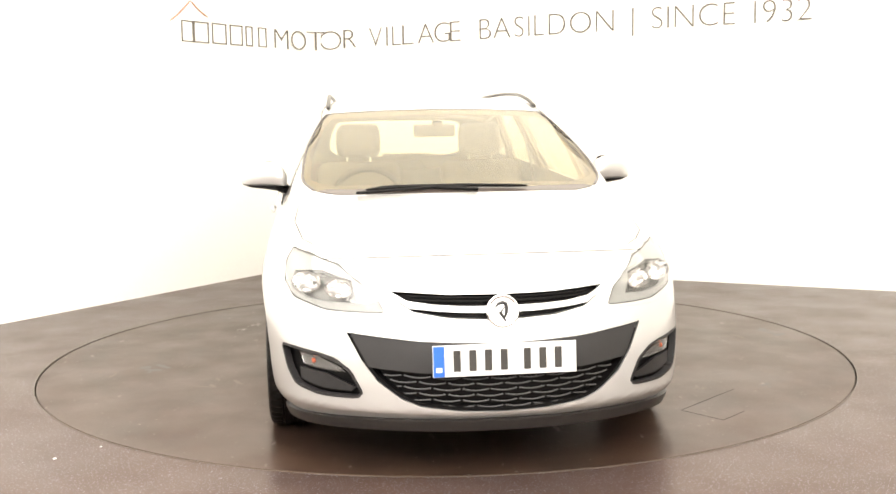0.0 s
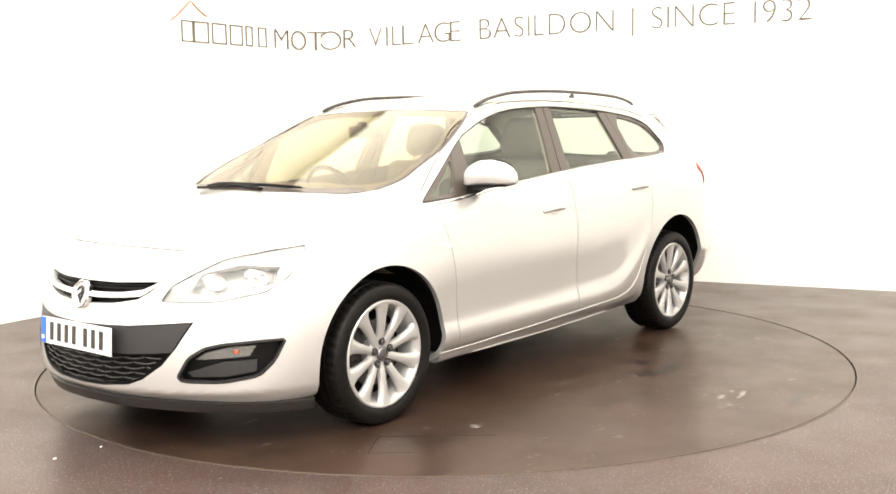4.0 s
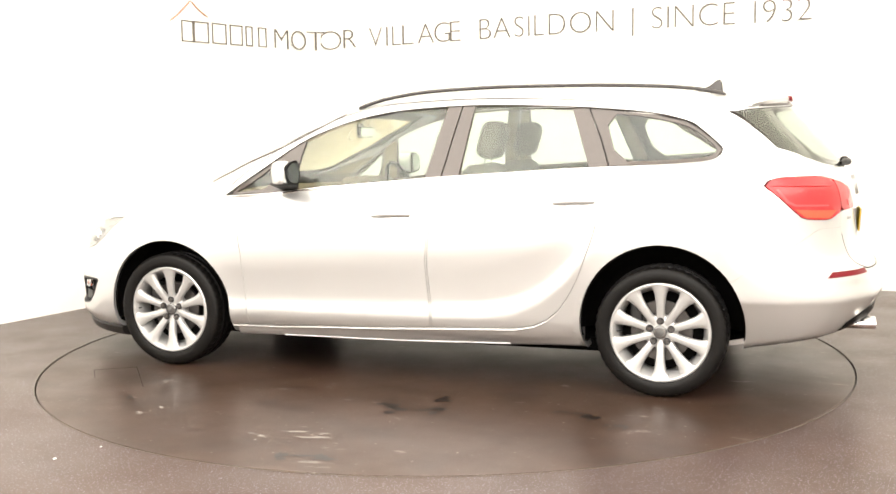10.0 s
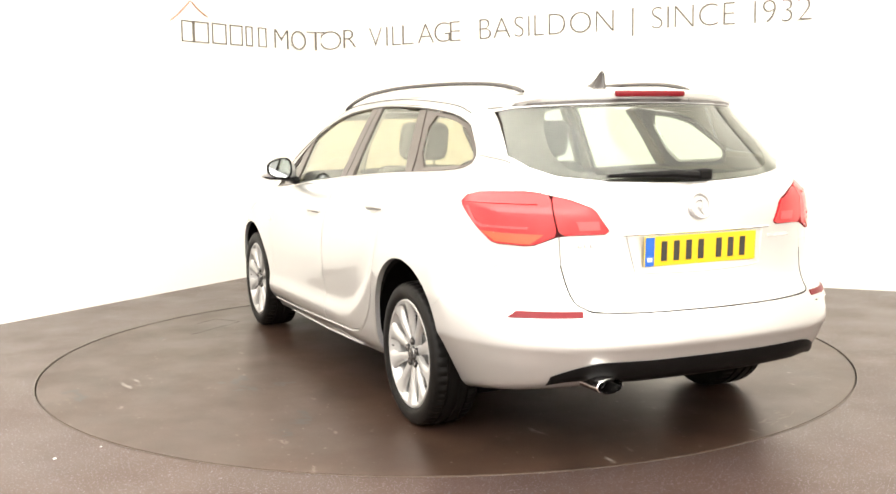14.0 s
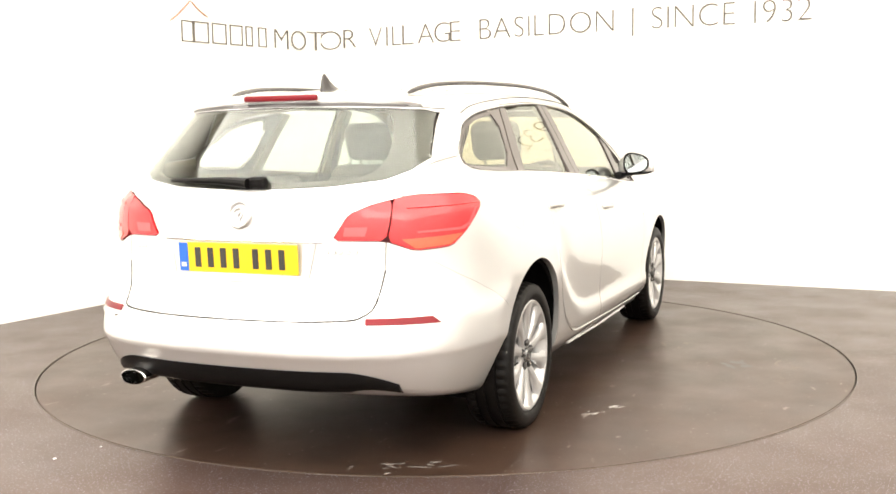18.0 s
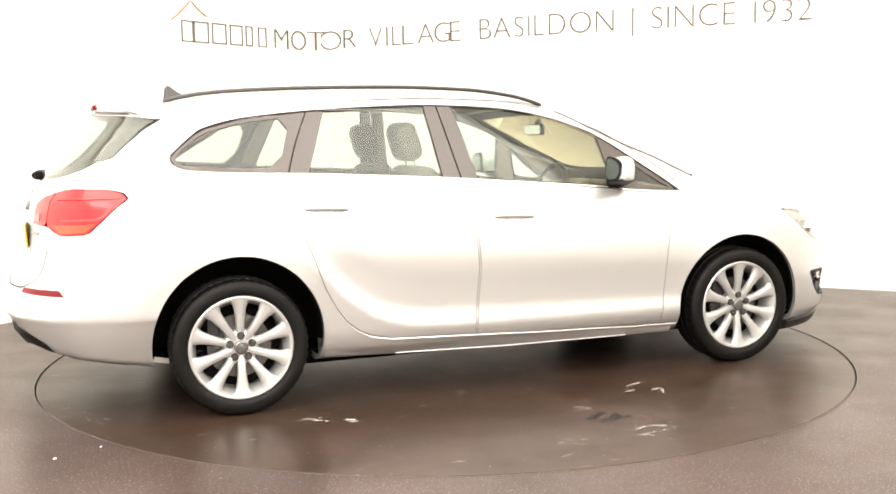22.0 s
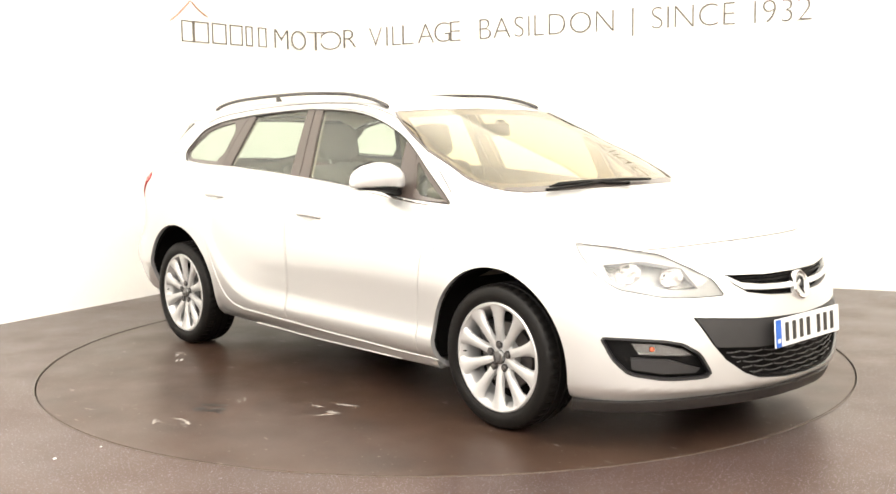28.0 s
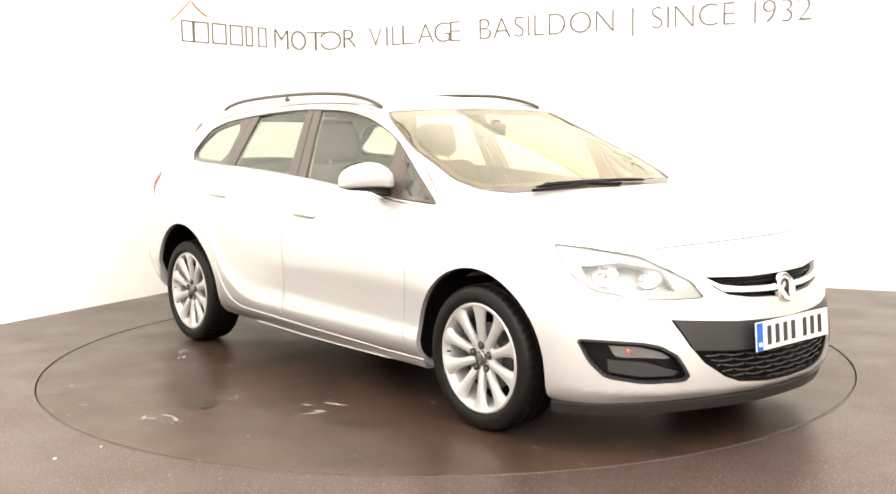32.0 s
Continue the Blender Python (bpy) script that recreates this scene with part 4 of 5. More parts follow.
    part("brake_disc", b, STEEL, wheel, "steel brake disc")
    b = box((0.115, 0.02, 0.075), (0.06, 0.07, 0.13), 0.012)
    part("brake_caliper", b, GREY_PLASTIC, wheel)
    b = lathe([(0.0005, 0.008), (0.19, 0.0), (0.19, -0.02), (0.0005, -0.02)], 40)
    bmesh.ops.recalc_face_normals(b, faces=b.faces)
    part("wheel_back_plate", b, UNDER, wheel)
    b = tube([(0.203, 0.094, 0.0), (0.178, 0.098, 0.004)], 0.0035, 8)
    part("valve", b, BLACK, wheel)
    return wheel


wheel = make_wheel()
wheel.matrix_basis = pose(1.3425, 0.766, WHEEL_R, 0, 0, 0)
copy_thing(wheel, pose(-1.3425, 0.766, WHEEL_R, 0, 0, 0))
copy_thing(wheel, pose(1.3425, -0.766, WHEEL_R, 0, 0, 180))
copy_thing(wheel, pose(-1.3425, -0.766, WHEEL_R, 0, 0, 180))


def wheel_house(x, zc, r, s):
    """The black liner over a wheel."""
    bm, rows = bmesh.new(), []
    for i in range(33):
        a = radians(-10 + 200 * i / 32)
        c, n = math.cos(a), math.sin(a)
        edge = abs(float(skin_points("left", [(x + (r + 0.02) * c, max(zc + (r + 0.02) * n, 0.22))])[0][1])) - 0.022
        rows.append([bm.verts.new((x + q * c, s * min(y, edge), zc + q * n)) for q, y in ((r - 0.002, 0.862), (r + 0.012, 0.86), (r + 0.035, 0.55), (r + 0.05, 0.55), (r + 0.027, 0.868), (r + 0.008, 0.872))])
    for a, b in zip(rows, rows[1:]):
        for j in range(6):
            bm.faces.new((a[j], a[(j + 1) % 6], b[(j + 1) % 6], b[j]))
    hub = bm.verts.new((x, s * 0.555, zc))
    for a, b in zip(rows, rows[1:]):
        bm.faces.new((a[2], b[2], hub))
    bmesh.ops.recalc_face_normals(bm, faces=bm.faces)
    part("wheel_arch_liner", bm, UNDER, car, "black plastic wheel arch liner", smooth=True)


for s in (1, -1):
    wheel_house(1.335, 0.305, 0.378, s)
    wheel_house(-1.345, 0.330, 0.380, s)
    sill, rows = bmesh.new(), []
    for x in np.linspace(0.93, -0.955, 40):
        top = float(np.interp(x, [-0.965, -0.80, -0.64, -0.477, -0.164, 0.14, 0.437, 0.667, 0.95], [0.285, 0.285, 0.280, 0.275, 0.262, 0.248, 0.240, 0.230, 0.226]))
        low = float(np.interp(x, [-0.97, -0.6, 0.0, 0.66, 0.95], [0.210, 0.198, 0.183, 0.181, 0.178]))
        y0 = abs(float(skin_points("left", [(x, top)])[0][1])) - 0.002
        rows.append([sill.verts.new((x, s * y, z)) for y, z in ((y0 - 0.012, top + 0.012), (y0, top), (y0 * 0.45 + 0.445, top * 0.5 + low * 0.5), (0.812, low + 0.006), (0.802, low), (0.70, low + 0.004), (0.70, top))])
    for a, b in zip(rows, rows[1:]):
        for j in range(7):
            sill.faces.new((a[j], a[(j + 1) % 7], b[(j + 1) % 7], b[j]))
    sill.faces.new(rows[0])
    sill.faces.new(rows[-1][::-1])
    bmesh.ops.recalc_face_normals(sill, faces=sill.faces)
    part("side_sill", sill, PAINT, car, "silver lower face of the sill", smooth=True, angle=50)
    part("sill_strip", tube([(p[0], p[1], p[2]) for p in skin_points("left" if s > 0 else "right", [(x, float(np.interp(x, [-0.95, -0.905, -0.86, -0.80, -0.735, -0.64, -0.477, -0.164, 0.14, 0.437, 0.667, 0.95], [0.538, 0.444, 0.380, 0.331, 0.302, 0.284, 0.279, 0.266, 0.252, 0.244, 0.233, 0.229]))) for x in np.concatenate([np.linspace(0.95, -0.6, 18), np.linspace(-0.64, -0.95, 14)])], -0.001)], [0.0045] * 18 + list(np.linspace(0.0045, 0.002, 14)), 6), PAINT, car)
for s in (1, -1):
    part("sill_edge_strip", tube([(x, s * 0.811, float(np.interp(x, [-0.6, 0.0, 0.66], [0.203, 0.188, 0.186]))) for x in np.linspace(0.66, -0.6, 12)], 0.0038, 6), PAINT, car, "thin bright lower edge of the sill")
part("underbody", box((0.0, 0.0, 0.195), (3.2, 1.34, 0.08), 0.02), UNDER, car, "black underbody")
part("rear_axle", tube([(-1.34, -0.62, 0.28), (-1.28, 0.0, 0.25), (-1.34, 0.62, 0.28)], 0.045, 10), UNDER, car)
part("exhaust_silencer", box((-1.92, 0.12, 0.335), (0.26, 0.50, 0.11), 0.05), UNDER, car)

# ---- lamps ----
def lamp_point(view, p, depth):
    return Vector(skin_points(view, [flat_of(view, p)], depth)[0])


def bowl(centre, way, r, deep):
    """A small round mirror bowl that opens along way."""
    m = Matrix.Translation(centre) @ Vector(way).to_track_quat("Y", "Z").to_matrix().to_4x4()
    prof = [(0.006, -deep), (r * 0.5, -deep * 0.8), (r * 0.85, -deep * 0.35), (r, 0.0), (r + 0.004, 0.0), (r * 0.9, -deep * 0.42), (r * 0.5, -deep * 0.9), (0.006, -deep * 1.1)]
    rng = random.Random(int(r * 1e4))
    bm = lathe([(q * rng.uniform(0.95, 1.05), y) for q, y in prof], 11, m=m @ Matrix.Diagonal((1.35, 1, 0.9, 1)))
    bmesh.ops.recalc_face_normals(bm, faces=bm.faces)
    return bm, m


for view, s in ((HEAD_VIEW, 1), (HEAD_VIEW_R, -1)):
    lens = part("headlight", skin_patch(view, shrink(HEAD_UV, 0.004), 0.001, 0.004, 0.04), LENS, car, "clear headlight with grey bezel and chrome bowls")
    lens.visible_shadow = False
    seam = [tuple(p) for p in skin_points(view, HEAD_UV + [HEAD_UV[0]], 0.003)]
    part("headlight_seam", tube(seam, 0.0028, 6), GAP, lens, "dark seam round the headlight")
    part("headlight_housing", skin_patch(view, shrink(HEAD_UV, -0.012), 0.062, 0.008, 0.04), HOUSING, lens, "bright silver lamp housing")
    part("headlight_bezel", skin_patch(view, shrink(HEAD_UV, -0.006), 0.012, 0.02, 0.03, hole=shrink([flat_of(HEAD_VIEW, p) for p in
         [(2.105, 0.51, 0.632), (2.035, 0.615, 0.628), (1.93, 0.70, 0.638), (1.85, 0.745, 0.665), (1.82, 0.745, 0.728), (1.93, 0.64, 0.742), (2.05, 0.54, 0.712)]], 0.002)), BEZEL, lens, "pale grey lamp bezel")
    for p, r in (((1.905, 0.70, 0.692), 0.044), ((2.035, 0.59, 0.678), 0.038)):
        c = lamp_point(view, (p[0], s * p[1], p[2]), 0.020)
        bm, m = bowl(c, (0.92, s * 0.38, 0.0), r, 0.045)
        cup = part("lamp_bowl", bm, CHROME, lens, "faceted silver lamp bowl")
        bulb = bmesh.new()
        bmesh.ops.create_uvsphere(bulb, u_segments=14, v_segments=10, radius=0.012, matrix=m @ Matrix.Translation((0, -0.018, 0)))
        part("bulb", bulb, LENS, cup, smooth=True)
    # fog lamp recess
    fog = part("fog_lamp_recess", skin_patch(view, shrink(FOG_UV, -0.010), 0.045, 0.006, 0.04), BLACK, car, "black fog lamp recess")
    part("fog_lamp_frame", skin_patch(view, shrink(FOG_UV, 0.001), -0.002, 0.028, 0.03, hole=shrink(FOG_UV, 0.010)), GREY_PLASTIC, fog, "dark grey plastic frame")
    part("fog_lamp_panel", skin_patch(view, [flat_of(HEAD_VIEW, p) for p in [(1.95, 0.735, 0.372), (2.06, 0.645, 0.365), (2.145, 0.545, 0.325), (2.135, 0.560, 0.308), (2.05, 0.655, 0.308), (1.955, 0.735, 0.325)]], 0.020, 0.012, 0.04), GREY_PLASTIC, fog)
    ind = part("front_indicator", skin_patch(view, [flat_of(HEAD_VIEW, p) for p in [(1.955, 0.735, 0.428), (2.04, 0.662, 0.424), (2.10, 0.598, 0.402), (2.125, 0.572, 0.378), (2.05, 0.652, 0.383), (1.975, 0.72, 0.388)]], 0.014, 0.010, 0.03), LENS, fog, "clear indicator lens")
    ind.visible_shadow = False
    part("indicator_mirror", skin_patch(view, [flat_of(HEAD_VIEW, p) for p in [(1.955, 0.735, 0.428), (2.04, 0.662, 0.424), (2.10, 0.598, 0.402), (2.125, 0.572, 0.378), (2.05, 0.652, 0.383), (1.975, 0.72, 0.388)]], 0.028, 0.004, 0.03), HOUSING, ind)
    part("indicator_bulb", box(lamp_point(view, (2.015, s * 0.685, 0.406), 0.022), (0.018, 0.018, 0.018), 0.006), AMBER, ind, "amber indicator bulb")

PINK = material("pink_lens", (0.45, 0.05, 0.055), rough=0.15, vary=0.04, coat=0.5)
for view, s in ((TAIL_VIEW, 1), (TAIL_VIEW_R, -1)):
    e_out = [flat_of(TAIL_VIEW, p) for p in [(-2.137, 0.578, 0.866), (-2.08, 0.663, 0.828), (-1.97, 0.765, 0.838), (-1.905, 0.80, 0.896), (-1.795, 0.811, 0.988), (-1.818, 0.799, 1.013), (-1.87, 0.77, 1.028), (-2.03, 0.63, 1.030), (-2.085, 0.575, 1.017)]]
    e_in = [flat_of(TAIL_VIEW, p) for p in [(-2.2, 0.388, 0.869), (-2.139, 0.574, 0.867), (-2.087, 0.572, 1.015), (-2.12, 0.51, 0.999), (-2.17, 0.44, 0.964)]]
    lamp = part("tail_lamp", skin_patch(view, shrink(rounded(e_out, 1, 0.13), 0.001), -0.006, 0.035, 0.03), RED, car, "red wrap-round tail lamp with an orange band")
    part("tail_lamp_housing", skin_patch(view, shrink(TAIL_UV, -0.01), 0.034, 0.006, 0.05), REFLEX, lamp)
    part("orange_band", skin_patch(view, [flat_of(TAIL_VIEW, p) for p in [(-2.075, 0.66, 0.836), (-1.975, 0.757, 0.846), (-1.925, 0.79, 0.885), (-2.0, 0.735, 0.878), (-2.11, 0.62, 0.872)]], -0.009, 0.004, 0.03), ORANGE, lamp, "orange indicator band")
    part("light_guide", skin_patch(view, [flat_of(TAIL_VIEW, p) for p in [(-1.83, 0.80, 0.975), (-1.87, 0.785, 0.915), (-1.91, 0.775, 0.898), (-2.06, 0.655, 0.892), (-2.06, 0.655, 0.900), (-1.92, 0.772, 0.907), (-1.885, 0.785, 0.922), (-1.845, 0.80, 0.978)]], -0.010, 0.005, 0.04), PINK, lamp, "raised light guide ridge")
    part("upper_ridge", skin_patch(view, [flat_of(TAIL_VIEW, p) for p in [(-1.82, 0.805, 0.992), (-1.9, 0.76, 0.990), (-2.06, 0.61, 0.985), (-2.06, 0.61, 0.991), (-1.9, 0.76, 0.997), (-1.83, 0.80, 0.998)]], -0.010, 0.005, 0.04), RED, lamp)
    gate_lamp = part("tailgate_lamp", skin_patch(view, shrink(rounded(e_in, 1, 0.10), 0.001), -0.006, 0.035, 0.03), RED, car, "red inner tail lamp on the tailgate")
    part("reversing_lens", skin_patch(view, [flat_of(TAIL_VIEW, p) for p in [(-2.185, 0.42, 0.885), (-2.165, 0.50, 0.885), (-2.15, 0.50, 0.918), (-2.175, 0.42, 0.918)]], -0.009, 0.004, 0.03), PINK, gate_lamp, "pale pink reversing lens")
    rv = slanted(145, s, 1.0)
    refl = [flat_of(slanted(145, 1, 1.0), p) for p in [(-2.085, 0.768, 0.571), (-2.11, 0.745, 0.597), (-2.25, 0.54, 0.598), (-2.262, 0.545, 0.577)]]
    part("rear_reflector", skin_patch(rv, refl, -0.006, 0.012, 0.04), REFLEX, car, "red rear reflector strip")
    part("reflector_ledge", skin_patch(rv, [flat_of(slanted(145, 1, 1.0), p) for p in [(-2.09, 0.772, 0.548), (-2.10, 0.762, 0.560), (-2.25, 0.56, 0.560), (-2.25, 0.57, 0.552)]], -0.008, 0.012, 0.04), PAINT, car)

# ---- grille, plates and badges ----
MESH_GREY = material("grille_mesh_grey", (0.034, 0.032, 0.032), rough=0.35, vary=0.08)
part("upper_grille_back", skin_patch("front", shrink(both(UPPER_GRILLE), -0.008), 0.035, 0.006, 0.05), BLACK, car, "black upper grille")
for dz in (0.655, 0.643):
    part("grille_slat", tube([tuple(p) for p in skin_points("front", [(y, dz + 0.06 * y * y) for y in np.linspace(-0.34, 0.34, 25)], 0.018)], 0.005, 8), BLACK, car)
BAR = [(0.0, 0.628), (0.12, 0.629), (0.25, 0.635), (0.34, 0.648), (0.384, 0.671), (0.396, 0.679), (0.376, 0.650), (0.333, 0.622), (0.25, 0.614), (0.12, 0.607), (0.0, 0.605)]
part("grille_bar", skin_patch("front", both(BAR), -0.004, 0.022, 0.03), LAMP_SILVER, car, "bright silver grille bar")


def badge(m, r, name, parent, label, field_mat, ring_mat=None, emblem_mat=None):
    """A round chrome ring with a plain curved emblem on a dark disc."""
    b = lathe([(0.0005, 0.004), (r * 0.8, 0.004), (r * 0.8, 0.009), (r * 0.92, 0.012), (r, 0.008), (r, -0.012), (0.0005, -0.012)], 48, m=m)
    bmesh.ops.recalc_face_normals(b, faces=b.faces)
    ob = part(name, b, ring_mat or CHROME, parent, label, smooth=True)
    d = lathe([(0.0005, 0.005), (r * 0.79, 0.005), (r * 0.79, 0.003), (0.0005, 0.003)], 40, m=m)
    bmesh.ops.recalc_face_normals(d, faces=d.faces)
    part("badge_field", d, field_mat, ob)
    arc = [m @ Vector((r * 0.52 * math.cos(a) * (1 - 0.12 * k), 0.006, r * 0.52 * math.sin(a))) for k, a in enumerate([radians(q) for q in (20, 55, 90, 125, 160, 200, 240)])]
    part("badge_emblem", tube(arc, [r * 0.04, r * 0.09, r * 0.12, r * 0.13, r * 0.12, r * 0.09, r * 0.04], 8), emblem_mat or ring_mat or CHROME, ob)
    part("badge_emblem", tube([m @ Vector((-r * 0.1, 0.008, r * 0.2)), m @ Vector((r * 0.16, 0.008, -r * 0.1)), m @ Vector((-r * 0.15, 0.008, -r * 0.62))], [r * 0.04, r * 0.11, r * 0.05], 8), emblem_mat or ring_mat or CHROME, ob)
    return ob


# the model name on the tailgate stands as small plain bars
for k, (y, w) in enumerate([(-0.362, 0.018), (-0.388, 0.022), (-0.414, 0.016), (-0.440, 0.022), (-0.468, 0.022), (0.455, 0.020), (0.480, 0.014), (0.502, 0.018)]):
    at = Vector(skin_points("rear", [(y, 0.826)], -0.002)[0])
    part("name_bar", box(at, (0.004, w, 0.013), 0.001), LAMP_SILVER, car, "small silver name bar on the tailgate")
# front edge of the bonnet
part("bonnet_seam", tube([tuple(p) for p in skin_points("top", [(x, y) for x, y in spline([(1.897, -0.634), (1.963, -0.504), (2.02, -0.334), (2.05, -0.157), (2.058, 0.0), (2.05, 0.157), (2.02, 0.334), (1.963, 0.504), (1.897, 0.634)], 3)], 0.0006)], 0.0022, 6), GAP, car, "shut line at the front edge of the bonnet")
nose_at = Vector(skin_points("front", [(0.0, 0.610)], 0.0)[0])
badge(Matrix.Translation(nose_at + Vector((0.006, 0, 0))) @ pose(0, 0, 0, 0, 0, -90) @ pose(0, 0, 0, 14, 0, 0), 0.060, "front_badge", car, "round chrome badge with a dark emblem on the grille", LAMP_SILVER, None, GREY_PLASTIC)
stern_at = Vector(skin_points("rear", [(-0.005, 0.958)], 0.0)[0])
badge(Matrix.Translation(stern_at + Vector((-0.002, 0, 0))) @ pose(0, 0, 0, 0, 0, 90) @ pose(0, 0, 0, 14, 0, 0), 0.052, "rear_badge", car, "round silver badge on the tailgate", ALLOY, ALLOY)

part("lower_grille_back", skin_patch("front", shrink(both(LOWER_GRILLE), -0.008), 0.050, 0.006, 0.06), BLACK, car, "black lower grille opening")
part("plate_panel", skin_patch("front", both([(0.0, 0.495), (0.3, 0.503), (0.546, 0.523), (0.528, 0.490), (0.484, 0.406), (0.3, 0.392), (0.0, 0.388)]), 0.004, 0.03, 0.05), GREY_PLASTIC, car, "dark grey plastic panel behind the plate")
part("lower_grille_frame", skin_patch("front", rounded(shrink(both(LOWER_GRILLE), 0.001), 1), 0.008, 0.04, 0.05, hole=rounded(shrink(both(LOWER_GRILLE), 0.012), 1)), BLACK, car)
for row in range(6):
    z0 = 0.372 - row * 0.0205
    wide = np.interp(z0, [0.25, 0.27, 0.30, 0.36, 0.42], [0.16, 0.28, 0.36, 0.43, 0.48]) - 0.012
    step = 0.104
    off = 0.0 if row % 2 else step / 2
    k = -8
    while k < 9:
        a, b = max(k * step + off + 0.005, -wide), min((k + 1) * step + off - 0.005, wide)
        if b - a > 0.015:
            ys = np.linspace(a, b, 7)
            c = (k + 0.5) * step + off
            zz = [z0 - 0.0075 * (1 - ((y - c) / (step / 2)) ** 2) + 0.07 * y * y for y in ys]
            part("grille_mesh_bar", tube([tuple(p) for p in skin_points("front", list(zip(ys, zz)), 0.020)], 0.0024, 6, 1.2), MESH_GREY, car)
        k += 1


def number_plate(m, mat, label):
    """A plate whose characters are plain bars."""
    plate = part("number_plate", box((0, 0, 0), (0.525, 0.006, 0.114), 0.0025, m), mat, car, label)
    part("blue_band", box((-0.2405, -0.0042, 0), (0.04, 0.003, 0.110), 0.0005, m), PLATE_BLUE, plate, "blue band at the end of the plate")
    part("band_mark", box((-0.2405, -0.0062, -0.03), (0.022, 0.002, 0.016), 0.0004, m), PLATE_WHITE, plate)
    for x in (-0.175, -0.118, -0.061, -0.004, 0.081, 0.138, 0.195):
        part("character_bar", box((x, -0.0045, 0), (0.026, 0.003, 0.076), 0.001, m), INK, plate)
    return plate


number_plate(pose(2.296, 0.0, 0.442, 0, 0, 90) @ pose(0, 0, 0, -4, 0, 0), PLATE_WHITE, "white front number plate with dark bars")
number_plate(pose(-2.2335, 0.0, 0.797, 0, 0, -90) @ pose(0, 0, 0, 3, 0, 0), PLATE_YELLOW, "yellow rear number plate with dark bars")
gate_edge = [(0.572, 0.76), (0.560, 0.69), (0.545, 0.62), (0.51, 0.595), (0.46, 0.588), (0.3, 0.582), (0.0, 0.580)]
gate_edge = gate_edge + [(-y, z) for y, z in gate_edge[-2::-1]]
part("tailgate_seam", tube([tuple(p) for p in skin_points("rear", [tuple(p) for p in spline(gate_edge, 3)], 0.0012)], 0.0026, 6), GAP, car, "dark shut line round the foot of the tailgate")
part("plate_handle_strip", tube([tuple(p) for p in skin_points("rear", [(y, 0.864) for y in np.linspace(-0.35, 0.34, 9)], -0.004)], 0.007, 8, 0.7), CHROME, car, "chrome strip over the rear plate")
for y in (-0.292, 0.292):
    part("plate_recess_edge", tube([tuple(p) for p in skin_points("rear", [(y * (1.10 - 0.10 * (0.858 - z) / 0.14), z) for z in (0.858, 0.80, 0.745, 0.725)], -0.001)], 0.0035, 6), PAINT, car)
part("plate_recess_edge", tube([tuple(p) for p in skin_points("rear", [(y, 0.722 - 0.01 * (1 - (y / 0.29) ** 2)) for y in np.linspace(-0.29, 0.29, 11)], -0.001)], 0.0035, 6), PAINT, car)

# ---- bumpers, exhaust, tail ----
lip, rows = bmesh.new(), []
angles = np.radians(np.linspace(-72, 72, 49))
ways = np.stack([np.cos(angles), np.sin(angles), np.zeros(49)], 1)
drop = np.array([0.214 - 0.040 * min(1.0, (abs(a) / 1.1)) ** 2 for a in angles])
rim_at = on_body(np.stack([np.full(49, 1.30), np.zeros(49), drop + 0.012], 1), ways, -0.004, 1.6)
for p, w in zip(rim_at, ways):
    if p[0] > 1.69:
        rows.append([lip.verts.new((p[0] + w[0] * o, p[1] + w[1] * o, p[2] + dz)) for o, dz in ((-0.016, -0.004), (-0.003, -0.014), (-0.007, -0.032), (-0.018, -0.056), (-0.05, -0.064), (-0.16, -0.060), (-0.16, -0.01))])
for a, b in zip(rows, rows[1:]):
    for j in range(7):
        lip.faces.new((a[j], a[(j + 1) % 7], b[(j + 1) % 7], b[j]))
lip.faces.new(rows[0])
lip.faces.new(rows[-1][::-1])
bmesh.ops.recalc_face_normals(lip, faces=lip.faces)
LIP_GREY = material("lip_grey", (0.017, 0.0150, 0.0142), rough=0.38, vary=0.15)
part("front_lip", lip, LIP_GREY, car, "dark grey lower lip of the front bumper", smooth=True)
val, rows = bmesh.new(), []
ys = np.linspace(-0.63, 0.63, 43)
lip = skin_points("rear", [(y, 0.402 - 0.055 * (max(0, abs(y) - 0.45) / 0.18) ** 2) for y in ys], -0.004)
for y, p in zip(ys, lip):
    e = max(0.0, abs(y) - 0.45) / 0.18
    rows.append([val.verts.new((p[0] + dx * (1 - 0.5 * e), y, p[2] - dz * (1 - 0.55 * e))) for dx, dz in ((0.0, 0.0), (0.006, 0.035), (0.035, 0.075), (0.12, 0.105), (0.32, 0.12), (0.32, 0.06), (0.05, -0.004))])
for a, b in zip(rows, rows[1:]):
    for j in range(7):
        val.faces.new((a[j], a[(j + 1) % 7], b[(j + 1) % 7], b[j]))
val.faces.new(rows[0])
val.faces.new(rows[-1][::-1])
bmesh.ops.recalc_face_normals(val, faces=val.faces)
part("rear_valance", val, BLACK, car, "black plastic valance under the rear bumper", smooth=True)
pipe = lathe([(0.046, 0.0), (0.049, 0.003), (0.047, 0.14), (0.043, 0.14), (0.043, 0.01)], 32, m=pose(-2.305, 0.458, 0.322, 0, 0, -88) @ Matrix.Diagonal((1.2, 1, 0.62, 1)))
bmesh.ops.recalc_face_normals(pipe, faces=pipe.faces)
tail_pipe = part("exhaust_tip", pipe, CHROME, car, "oval chrome exhaust tip", smooth=True)
inside = lathe([(0.0005, 0.10), (0.043, 0.10), (0.043, 0.11), (0.0005, 0.11)], 24, m=pose(-2.305, 0.458, 0.322, 0, 0, -88) @ Matrix.Diagonal((1.2, 1, 0.62, 1)))
